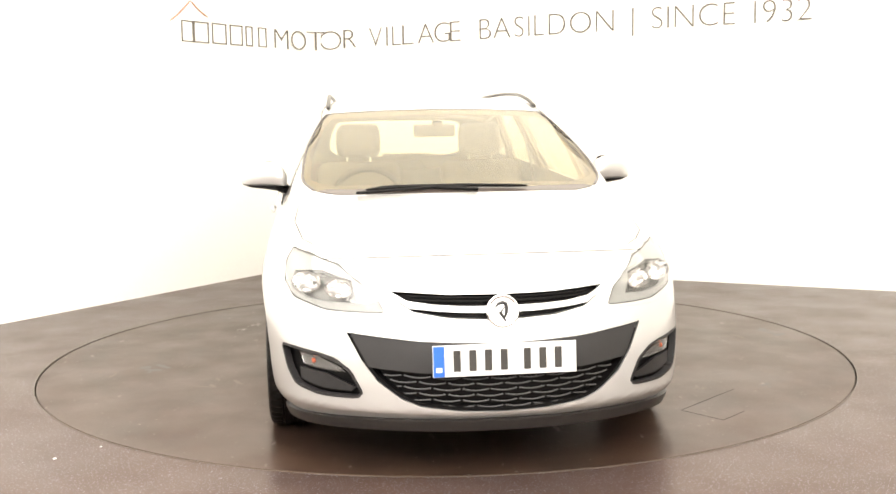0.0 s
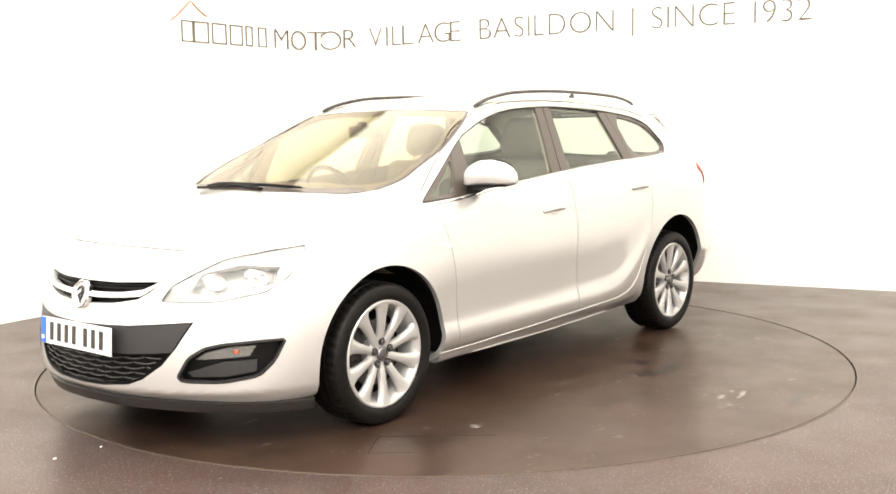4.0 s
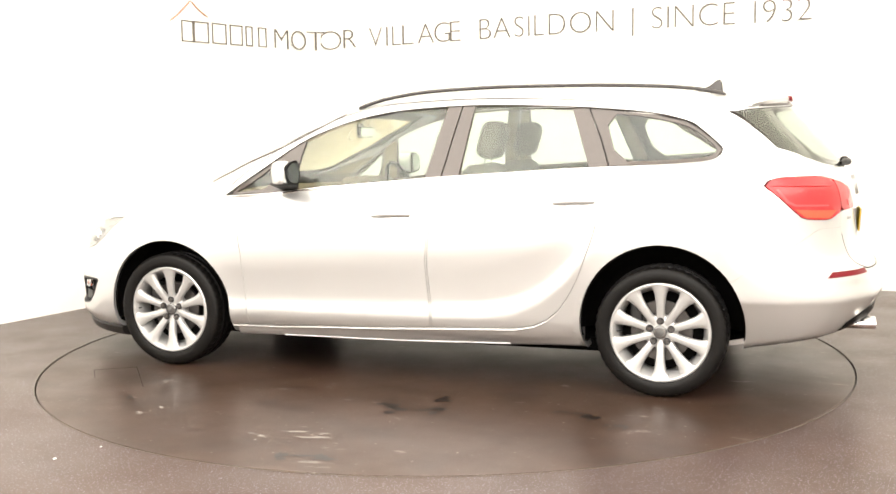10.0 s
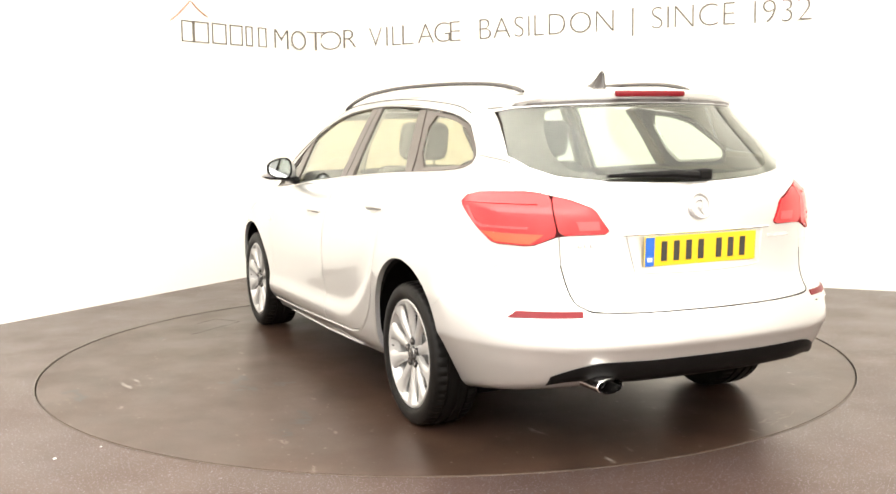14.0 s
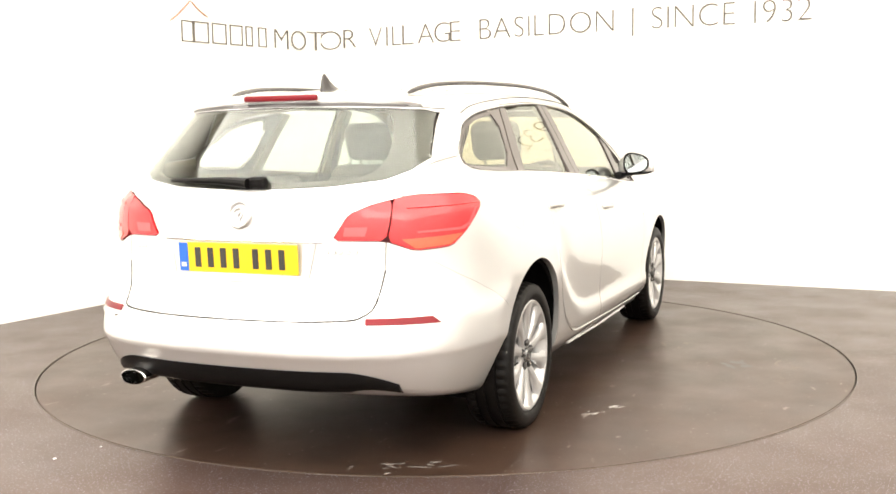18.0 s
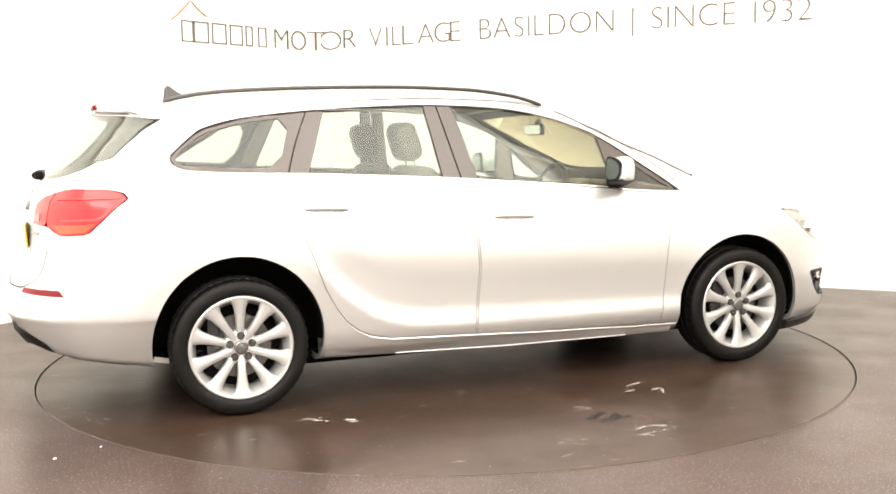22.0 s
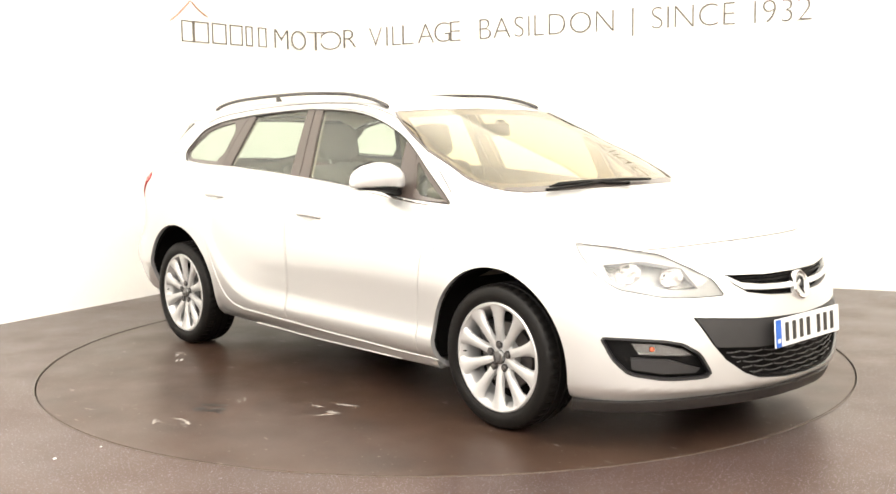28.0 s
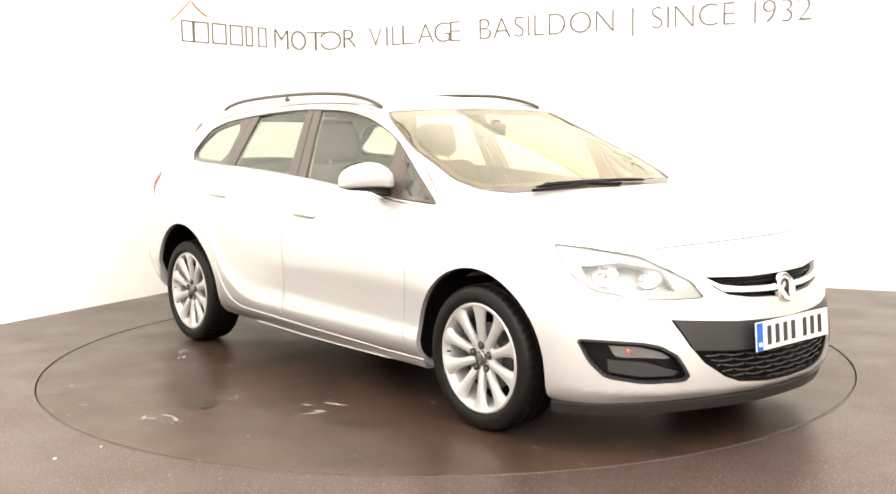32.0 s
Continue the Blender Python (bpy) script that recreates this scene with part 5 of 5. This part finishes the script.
part("exhaust_inside", inside, UNDER, tail_pipe)
spoiler, rows = bmesh.new(), []
for y in np.linspace(-0.545, 0.545, 35):
    e = 1 - 0.55 * max(0.0, (abs(y) - 0.40) / 0.145) ** 2
    zb, back = 1.382 - 0.085 * y * y, 2.2 * float(tail_back(abs(y)))
    zt = zb + 0.040 * e
    rows.append([spoiler.verts.new((x + back, y, z)) for x, z in ((-1.80, zt), (-1.865, zt), (-1.888, zt - 0.005 * e), (-1.900, zt - 0.015 * e), (-1.898, zb + 0.006), (-1.888, zb), (-1.81, zb))])
for a, b in zip(rows, rows[1:]):
    for j in range(7):
        spoiler.faces.new((a[j], a[(j + 1) % 7], b[(j + 1) % 7], b[j]))
spoiler.faces.new(rows[0])
spoiler.faces.new(rows[-1][::-1])
bmesh.ops.recalc_face_normals(spoiler, faces=spoiler.faces)
part("roof_spoiler", spoiler, PAINT, car, "silver roof spoiler over the rear window", smooth=True, angle=50)
part("brake_lamp", box((-1.881, 0, 1.400), (0.05, 0.335, 0.025), 0.008, ), REFLEX, car, "red high-level brake lamp on the spoiler", smooth=True)
# the shade of the gap under the spoiler, laid on as a black strip
part("spoiler_shadow_strip", skin_patch("rear", [(-0.52, 1.357), (-0.3, 1.364), (0, 1.367), (0.3, 1.364), (0.52, 1.357), (0.50, 1.366), (0.3, 1.376), (0, 1.380), (-0.3, 1.376), (-0.50, 1.366)], -0.003, 0.012, 0.03), GLOSS_BLACK, car)
for y in (0.20,):
    part("washer_nozzle", box(Vector(skin_points("rear", [(y, 1.398)], -0.004)[0]), (0.012, 0.012, 0.012), 0.004), BLACK, car)
wb_ = [(-0.02, 1.075), (0.10, 1.083), (0.25, 1.084), (0.36, 1.082)]
blade = skin_points("rear", wb_, -0.022)
part("rear_wiper", tube([tuple(p) for p in blade], [0.026, 0.020, 0.014, 0.008], 10, 0.8), BLACK, car, "black rear wiper")
part("wiper_foot", box(Vector(skin_points("rear", [(-0.06, 1.078)], -0.016)[0]), (0.04, 0.07, 0.045), 0.012), BLACK, car)
fin = bmesh.new()
rows = []
for u, h, w in ((-1.405, 0.004, 0.012), (-1.45, 0.020, 0.019), (-1.485, 0.040, 0.019), (-1.515, 0.066, 0.014), (-1.530, 0.074, 0.010), (-1.545, 0.060, 0.011), (-1.552, 0.004, 0.012)):
    z = float(centre_z(u)) - 0.004
    rows.append([fin.verts.new(p) for p in ((u, -w * 1.6, z), (u, -w, z + h * 0.35), (u - 0.004, -w * 0.25, z + h), (u - 0.004, w * 0.25, z + h), (u, w, z + h * 0.35), (u, w * 1.6, z))])
for a, b in zip(rows, rows[1:]):
    for j in range(6):
        fin.faces.new((a[j], a[(j + 1) % 6], b[(j + 1) % 6], b[j]))
fin.faces.new(rows[0])
fin.faces.new(rows[-1][::-1])
bmesh.ops.recalc_face_normals(fin, faces=fin.faces)
part("roof_antenna", fin, GLOSS_BLACK, car, "dark shark-fin antenna", smooth=True)

# ---- roof rails, mirrors, handles, wipers ----
RAIL = [(0.30, 1.388), (0.245, 1.408), (0.153, 1.433), (0.0, 1.458), (-0.151, 1.471), (-0.451, 1.482), (-0.746, 1.482), (-1.037, 1.477), (-1.324, 1.464), (-1.50, 1.444), (-1.60, 1.420)]
for s in (1, -1):
    path = [(x, s * np.interp(x, [-1.6, -1.2, -0.4, 0.1, 0.30], [0.430, 0.480, 0.535, 0.55, 0.562]), z) for x, z in spline(RAIL, 4)]
    part("roof_rail", tube(path, [0.007] + [0.0115] * (len(path) - 2) + [0.007], 10, 0.85), GLOSS_BLACK, car, "black roof rail", smooth=True)
    part("roof_seam", tube([tuple(p) for p in skin_points("left" if s > 0 else "right", [(x, z) for x, z in spline([(0.98, 0.985), (0.87, 1.075), (0.72, 1.178), (0.60, 1.253), (0.445, 1.320), (0.296, 1.367), (0.146, 1.398), (-0.034, 1.416), (-0.3, 1.424), (-0.6, 1.420), (-0.95, 1.402), (-1.27, 1.372), (-1.43, 1.335)], 3)], 0.0005)], 0.0022, 6), GAP, car)


def door_mirror(s, door):
    """A door mirror: painted cap, black foot and base, and the glass behind."""
    bm, rows = bmesh.new(), []
    for u, wx0, wx1, z0, z1 in ((0.0, 0.610, 0.680, 1.000, 1.055), (0.06, 0.572, 0.696, 0.999, 1.082), (0.14, 0.552, 0.698, 0.999, 1.102), (0.30, 0.545, 0.686, 0.999, 1.120), (0.5, 0.540, 0.664, 1.000, 1.122), (0.75, 0.537, 0.632, 1.001, 1.108), (0.90, 0.536, 0.604, 1.003, 1.086), (0.97, 0.538, 0.582, 1.006, 1.064), (1.0, 0.544, 0.566, 1.012, 1.038)):
        y, cx, cz, rx, rz = 0.785 + 0.225 * u, (wx0 + wx1) / 2, (z0 + z1) / 2, (wx1 - wx0) / 2, (z1 - z0) / 2
        ring = []
        for k in range(20):
            a = 2 * math.pi * k / 20
            ca, sa = math.cos(a), math.sin(a)
            px = cx + rx * (abs(ca) ** 0.65) * (1 if ca > 0 else -1)
            pz = cz + rz * (abs(sa) ** (0.85 if sa > 0 else 0.30)) * (1 if sa > 0 else -1)
            ring.append(bm.verts.new((px, s * y, pz)))
        rows.append(ring)
    for a, b in zip(rows, rows[1:]):
        for k in range(20):
            bm.faces.new((a[k], a[(k + 1) % 20], b[(k + 1) % 20], b[k]))
    bm.faces.new(rows[0])
    bm.faces.new(rows[-1])
    bmesh.ops.recalc_face_normals(bm, faces=bm.faces)
    cap = part("door_mirror", bm, PAINT, car, "silver door mirror with a black base", smooth=True, angle=60)
    base, rows = bmesh.new(), []
    for u, x0, x1, z0, z1 in ((0.0, 0.57, 0.67, 0.962, 0.990), (0.2, 0.545, 0.688, 0.980, 1.003), (0.5, 0.538, 0.664, 0.988, 1.004), (0.8, 0.534, 0.622, 0.993, 1.005), (1.0, 0.54, 0.575, 1.004, 1.013)):
        y = 0.80 + 0.198 * u
        rows.append([base.verts.new(p) for p in ((x0, s * y, z0 + 0.006), (x0 + 0.02, s * y, z0), (x1 - 0.02, s * y, z0), (x1, s * y, z0 + 0.008), (x1, s * y, z1), (x0, s * y, z1))])
    for a, b in zip(rows, rows[1:]):
        for j in range(6):
            base.faces.new((a[j], a[(j + 1) % 6], b[(j + 1) % 6], b[j]))
    base.faces.new(rows[0])
    base.faces.new(rows[-1])
    bmesh.ops.recalc_face_normals(base, faces=base.faces)
    part("mirror_base", base, BLACK, cap, "black mirror base", smooth=True)
    part("mirror_foot", box((0.60, s * 0.798, 0.985), (0.075, 0.05, 0.045), 0.015), BLACK, cap)
    for name, mat, x, grow, label in (("mirror_surround", BLACK, 0.531, 1.06, ""), ("mirror_glass", MIRROR, 0.5285, 0.90, "mirror glass")):
        plate = bmesh.new()
        loops = []
        for dx in (0.0, 0.014):
            ring = []
            for k in range(28):
                a = 2 * math.pi * k / 28
                ca, sa = math.cos(a), math.sin(a)
                u, w = math.copysign(abs(ca) ** 0.7, ca) * 0.072 * grow, math.copysign(abs(sa) ** 0.75, sa) * 0.056 * grow
                ring.append(plate.verts.new((x + dx, s * (0.907 + u), 1.058 + w * (1 - 0.25 * u / 0.072))))
            loops.append(ring)
        plate.faces.new(loops[0])
        plate.faces.new(loops[1][::-1])
        for k in range(28):
            plate.faces.new((loops[0][k], loops[0][(k + 1) % 28], loops[1][(k + 1) % 28], loops[1][k]))
        bmesh.ops.recalc_face_normals(plate, faces=plate.faces)
        part(name, plate, mat, cap, label)


for v, s in (("left", 1), ("right", -1)):
    door_mirror(s, doors[v][0])
    for (x0, x1, z0, z1), door in (((0.112, -0.095, 0.838, 0.846), doors[v][0]), ((-0.831, -1.031, 0.910, 0.918), doors[v][1])):
        pts = [(x0 + (x1 - x0) * u, z0 + (z1 - z0) * u + 0.006 * math.sin(math.pi * u)) for u in np.linspace(0, 1, 11)]
        lift = [0.001, 0.009, 0.014, 0.016, 0.017, 0.017, 0.017, 0.016, 0.014, 0.009, 0.001]
        base = skin_points(v, pts, 0.0)
        path = [(p[0], p[1] + s * l, p[2]) for p, l in zip(base, lift)]
        part("door_handle", tube(path, [0.008, 0.010, 0.011, 0.011, 0.011, 0.011, 0.011, 0.011, 0.011, 0.010, 0.008], 12, 1.2), PAINT, door, "silver pull handle", smooth=True)
        mid, zc = (x0 + x1) / 2, (z0 + z1) / 2
        bowl_edge = [(mid + 0.052 * math.cos(a), zc + 0.004 + 0.030 * math.sin(a)) for a in [2 * math.pi * k / 24 for k in range(25)]]
        # a grey line gives the shade along the edge of the handle's recess
        part("handle_recess_line", tube([tuple(p) for p in skin_points(v, bowl_edge, 0.0008)], 0.0018, 6), LAMP_GREY, door, "grey line drawn for the shaded recess edge behind the handle")
        part("door_lock", box(Vector(skin_points(v, [(x1 + 0.012, z1 + 0.002)], -0.003)[0]), (0.02, 0.01, 0.02), 0.004), PAINT, door)
    flank = [(0.972, 0.752), (0.90, 0.742), (0.895, 0.732), (0.905, 0.726), (0.965, 0.736)]
    part("side_repeater", skin_patch(v, flank, -0.005, 0.01, 0.03), CHROME, car, "small clear side repeater")
flap = [(-1.521 + 0.072 * math.cos(a), 0.935 + 0.072 * math.sin(a)) for a in [2 * math.pi * k / 32 for k in range(33)]]
part("fuel_flap_seam", tube([tuple(p) for p in skin_points("right", flap, 0.0005)], 0.0011, 6), LAMP_GREY, car, "round seam of the fuel flap")

part("cowl", skin_patch("screen", [(-0.64, 0.998), (-0.55, 0.986), (-0.42, 0.988), (-0.26, 0.991), (0, 0.992), (0.26, 0.991), (0.42, 0.988), (0.55, 0.986), (0.64, 0.998), (0.60, 1.006), (0.3, 1.008), (0, 1.010), (-0.3, 1.008), (-0.60, 1.006)], -0.001, 0.008, 0.04), PILLAR, car, "dark plastic scuttle below the windscreen")


def wiper(a, b, foot, lift):
    """A wiper: blade, spine and arm, lying on the windscreen."""
    pts = [(a[0] + (b[0] - a[0]) * u, a[1] + (b[1] - a[1]) * u + 0.006 * math.sin(math.pi * u)) for u in np.linspace(0, 1, 9)]
    bl = part("windscreen_wiper", tube([tuple(p) for p in skin_points("screen", pts, -0.012)], [0.004] + [0.0062] * 7 + [0.004], 8, 1.2), BLACK, car, "black windscreen wiper")
    mid = pts[4]
    arm = [foot, (foot[0] * 0.6 + mid[0] * 0.4, foot[1] * 0.6 + mid[1] * 0.4), mid]
    part("wiper_arm", tube([tuple(p) for p in skin_points("screen", arm, lift)], [0.010, 0.008, 0.006], 8, 0.7), BLACK, bl)
    part("wiper_cap", box(Vector(skin_points("screen", [foot], lift)[0]), (0.02, 0.024, 0.014), 0.005), BLACK, bl)


wiper((-0.37, 1.016), (0.304, 1.010), (-0.46, 0.994), -0.014)
wiper((-0.425, 1.006), (0.02, 1.012), (0.06, 1.003), -0.010)


# ---- inside the car ----
def soft_box(centre, size, m=None, bevel=0.04):
    bm = bmesh.new()
    add_box(bm, centre, size, min(bevel, min(size) * 0.45), m, 4)
    return bm


def front_seat(y):
    """A front seat: cushion, backrest, and a head restraint on two posts."""
    m = pose(0.04, y, 0.42)
    seat = part("front_seat", soft_box((0.0, 0, 0.0), (0.52, 0.50, 0.17), m, 0.06), SEAT, car, "grey cloth front seat with head restraint", smooth=True)
    back = m @ pose(-0.22, 0, 0.05, 0, -17, 0)
    part("backrest", soft_box((0, 0, 0.31), (0.14, 0.50, 0.66), back, 0.065), SEAT, seat, smooth=True)
    part("head_restraint", soft_box((0.012, 0, 0.770), (0.11, 0.262, 0.20), back, 0.054), SEAT, seat, smooth=True)
    for d in (-0.07, 0.07):
        part("restraint_post", tube([tuple(back @ Vector((0.01, d, 0.60))), tuple(back @ Vector((0.012, d, 0.72)))], 0.006, 8), CHROME, seat)
    return seat


front_seat(0.37)
front_seat(-0.37)
bench = part("rear_seat", soft_box((-0.88, 0, 0.42), (0.48, 1.06, 0.16), None, 0.06), SEAT, car, "grey cloth rear bench", smooth=True)
tilt = pose(-1.08, 0, 0.45, 0, -20, 0)
for y, w in ((0.195, 0.66), (-0.34, 0.38)):
    part("backrest", soft_box((0, y, 0.28), (0.13, w, 0.60), tilt, 0.055), SEAT, bench, smooth=True)
for y in (-0.40, 0.0, 0.40):
    part("head_restraint", soft_box((0.0, y, 0.60), (0.07, 0.25, 0.10), tilt, 0.035), SEAT, bench, smooth=True)
dash, rows = bmesh.new(), []
for x, z in ((0.60, 0.62), (0.585, 0.80), (0.62, 0.905), (0.70, 0.940), (0.95, 0.950), (1.17, 0.945), (1.21, 0.90), (1.21, 0.62)):
    rows.append([dash.verts.new((x - 0.16 * (y / 0.74) ** 2 * (1 if x > 0.9 else 0.1), y, z - 0.012 * (y / 0.7) ** 2)) for y in np.linspace(-0.70, 0.70, 13)])
for a, b in zip(rows, rows[1:] + rows[:1]):
    for j in range(12):
        dash.faces.new((a[j], a[j + 1], b[j + 1], b[j]))
dash.faces.new([r[0] for r in rows])
dash.faces.new([r[-1] for r in rows][::-1])
bmesh.ops.recalc_face_normals(dash, faces=dash.faces)
dash = part("dashboard", dash, DASH, car, "dark grey dashboard", smooth=True)
part("instrument_hood", soft_box((0.66, -0.37, 0.95), (0.22, 0.36, 0.07), None, 0.03), DASH, dash, smooth=True)
part("engine_bay_wall", box((1.27, 0, 0.58), (0.04, 1.30, 0.62), 0.01), UNDER, car)
part("radiator_pack", box((2.0, 0, 0.44), (0.10, 0.95, 0.40), 0.02), UNDER, car)
for s in (1, -1):
    part("engine_bay_side", box((1.80, s * 0.50, 0.50), (0.42, 0.03, 0.40), 0.01), UNDER, car)
wheel_m = pose(0.42, -0.37, 0.905, 0, 25, 0)
rim = [tuple(wheel_m @ Vector((0, 0.185 * math.cos(a), 0.180 * math.sin(a)))) for a in [2 * math.pi * k / 40 for k in range(41)]]
steer = part("steering_wheel", tube(rim, 0.015, 10), BLACK, car, "black steering wheel", smooth=True)
part("steering_hub", soft_box((0.02, 0, 0), (0.05, 0.17, 0.13), wheel_m, 0.02), BLACK, steer, smooth=True)
for a in (0, 180, 270):
    c, n = math.cos(radians(a)), math.sin(radians(a))
    part("steering_spoke", tube([tuple(wheel_m @ Vector((0.01, 0.06 * c, 0.05 * n))), tuple(wheel_m @ Vector((0, 0.18 * c, 0.175 * n)))], 0.014, 8), BLACK, steer)
inner = part("rear_view_mirror", soft_box((0.52, -0.022, 1.262), (0.03, 0.215, 0.064), None, 0.014), BLACK, car, "rear-view mirror behind the windscreen", smooth=True)
part("mirror_stalk", tube([(0.525, -0.015, 1.288), (0.542, -0.010, 1.305)], 0.010, 8), BLACK, inner)
part("mirror_foot", soft_box((0.548, -0.008, 1.302), (0.03, 0.055, 0.022), None, 0.009), BLACK, inner)
part("mirror_face", box((0.5035, -0.022, 1.262), (0.003, 0.195, 0.052), 0.001), CHROME, inner)
for s in (1, -1):
    belt = [(-0.27, s * 0.61, 1.28), (-0.27, s * 0.655, 1.10), (-0.22, s * 0.70, 0.80), (-0.20, s * 0.71, 0.5)]
    part("seat_belt", tube(belt, 0.018, 6, 0.3), SEAT, car)
part("boot_cover", box((-1.62, 0, 0.985), (0.76, 1.10, 0.012), 0.004), DASH, car, "dark load cover")
part("boot_floor", box((-1.55, 0, 0.55), (0.95, 1.05, 0.03), 0.01), DASH, car)

# ---- lettering on the walls ----
WORDS = [("MOTOR", [(-0.544, 0.197), (-0.304, 0.217), (-0.048, 0.192), (0.151, 0.217), (0.382, 0.146)]),
         ("VILLAGE", [(0.657, 0.136), (0.780, 0.013), (0.881, 0.091), (1.002, 0.116), (1.189, 0.165), (1.357, 0.157), (1.490, 0.106)]),
         ("BASILDON", [(1.788, 0.112), (1.948, 0.165), (2.109, 0.092), (2.204, 0.013), (2.302, 0.091), (2.465, 0.151), (2.678, 0.190), (2.893, 0.156)]),
         ("|", [(3.136, 0.013)]),
         ("SINCE", [(3.339, 0.096), (3.434, 0.013), (3.566, 0.156), (3.765, 0.155), (3.928, 0.091)]),
         ("1932", [(4.129, 0.013), (4.238, 0.099), (4.370, 0.084), (4.502, 0.109)])]


def letter_mesh(ch, wide, high):
    """A thin raised letter, as wide and as high as given."""
    data = bpy.data.curves.new("letter", "FONT")
    data.body, data.offset, data.extrude = ch, -0.024, 0.006
    ob = new("letter_source", data)
    me = bpy.data.meshes.new_from_object(ob.evaluated_get(bpy.context.evaluated_depsgraph_get()))
    bpy.data.objects.remove(ob)
    co = np.array([v.co for v in me.vertices])
    lo, hi = co.min(0), co.max(0)
    size = hi - lo
    for v in me.vertices:
        v.co = ((v.co.x - (lo[0] + hi[0]) / 2) / size[0] * wide, (v.co.y - lo[1]) / size[1] * high, v.co.z * 0.4)
    me.materials.append(LETTER)
    return me


def on_wall(s, z):
    p, t, n = wall_point(s, z, 0.005 if abs(s) > 0.45 else 0.015)
    return Matrix(((t.x, 0, n.x, p.x), (t.y, 0, n.y, p.y), (0, 1, 0, z), (0, 0, 0, 1)))


def wall_sign():
    sign = tagged(new("wall_sign"), "thin bronze lettering along the white walls", "sign")
    for word, places in WORDS:
        for ch, (s, wide) in zip(word, places):
            z = float(np.interp(s, [-0.6, 0.4, 1.8, 2.8, 4.5], [2.055, 2.075, 2.090, 2.096, 2.088]))
            bar = ch in "|I1"
            high = 0.232 if ch == "|" else 0.174
            z -= 0.052 if ch == "|" else 0
            if bar:
                bm = box((0, high / 2, 0), (0.012, high, 0.008), 0.001)
                me = mesh_of(bm, "letter")
                me.materials.append(LETTER)
            else:
                me = letter_mesh(ch, wide, high)
            ob = new("letter", me)
            ob.parent, ob.matrix_basis = sign, on_wall(s, z)
    # the trader's own name stands as plain outlined blocks
    for s, wide, z in ((-1.749, 0.126, 2.040), (-1.589, 0.166, 2.042), (-1.371, 0.166, 2.046), (-1.157, 0.151, 2.048), (-0.989, 0.081, 2.051), (-0.811, 0.101, 2.054)):
        bm = bmesh.new()
        for c, size in (((-wide / 2, 0.087, 0), (0.010, 0.174, 0.008)), ((wide / 2, 0.087, 0), (0.010, 0.174, 0.008)), ((0, 0.005, 0), (wide - 0.012, 0.010, 0.008)), ((0, 0.169, 0), (wide - 0.012, 0.010, 0.008))):
            add_box(bm, c, size, 0.001)
        ob = part("plain_block", bm, LETTER, sign)
        ob.matrix_basis = on_wall(s, z)
    for a, b in (((-1.947, 2.194), (-1.705, 2.379)), ((-1.705, 2.379), (-1.503, 2.259))):
        pts = [wall_point(a[0] + (b[0] - a[0]) * u, a[1] + (b[1] - a[1]) * u - 0.012 * math.sin(math.pi * u), 0.006)[0] for u in np.linspace(0, 1, 8)]
        part("roof_stroke", tube(pts, [0.003] + [0.007] * 6 + [0.004], 6), LOGO_RED, sign, "thin red-brown roof-shaped stroke")


wall_sign()

# ---- assumed, unseen light panels on the ceiling ----
def light_panel(x, y, sx, sy):
    m = pose(x, y, ROOM_H, 0, 0, ROOM_TURN)
    ob = part("assumed_ceiling_light", box((0, 0, -0.028), (sx, sy, 0.05), 0.008, m), CEILING)
    tagged(ob, "large white ceiling light panel, assumed and unseen", "ceiling light", "ceiling lights")
    part("diffuser", box((0, 0, -0.058), (sx - 0.08, sy - 0.08, 0.006), 0.001, m), PANEL_GLOW, ob)


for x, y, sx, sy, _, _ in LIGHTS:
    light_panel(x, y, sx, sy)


# ---- crumbs on the floor ----
def crumb(x, y, r, seed):
    """A pale chip lying on the floor."""
    rng, bm = random.Random(seed), bmesh.new()
    bmesh.ops.create_icosphere(bm, subdivisions=2, radius=r)
    for v in bm.verts:
        v.co = v.co * rng.uniform(0.8, 1.15)
        v.co.z = max(v.co.z * 0.6, -r * 0.3) + r * 0.3
    ob = part("chip", bm, PLATE_WHITE)
    ob.matrix_basis = pose(x, y, 0, 0, 0, 40 * seed)
    tagged(ob, "small white chip lying on the dark floor", "chip", "chips on the floor")


for i, (x, y, r) in enumerate([(-1.56, -1.953, 0.0075), (-1.426, -1.802, 0.005)]):
    crumb(x, y, r, i)


# ---- what moves ----
TURN = [(0, -82.42), (0.5, -88.2), (1, -94.13), (1.5, -99.9), (2, -105.9), (2.5, -111.7), (3, -117.67), (3.5, -123.6), (4.5, -135.3), (5.5, -146.96),
        (6, -152.9), (7, -164.57), (8, -176.0), (9, -187.42), (10, -199.18), (11, -211.04), (12, -222.73), (13, -234.28), (14, -246.0), (15, -257.7),
        (16, -269.42), (17, -281.16), (18, -292.79), (19, -304.57), (20, -316.34), (21, -327.98), (22, -339.68), (23, -351.02), (24, -362.75),
        (25, -374.4), (26, -386.0), (26.5, -391.75), (27, -397.83), (27.5, -403.35), (28, -407.33), (28.5, -409.48), (29, -410.06), (29.5, -410.06), (32, -410.06)]
SET_DOWN = pose(0.008, -0.092, 0.011)


def motions():
    walk(turntable, [(t, pose(0, 0, 0, 0, 0, a)) for t, a in TURN])
    walk(car, [(t, pose(0, 0, 0, 0, 0, a) @ SET_DOWN) for t, a in TURN])


motions()
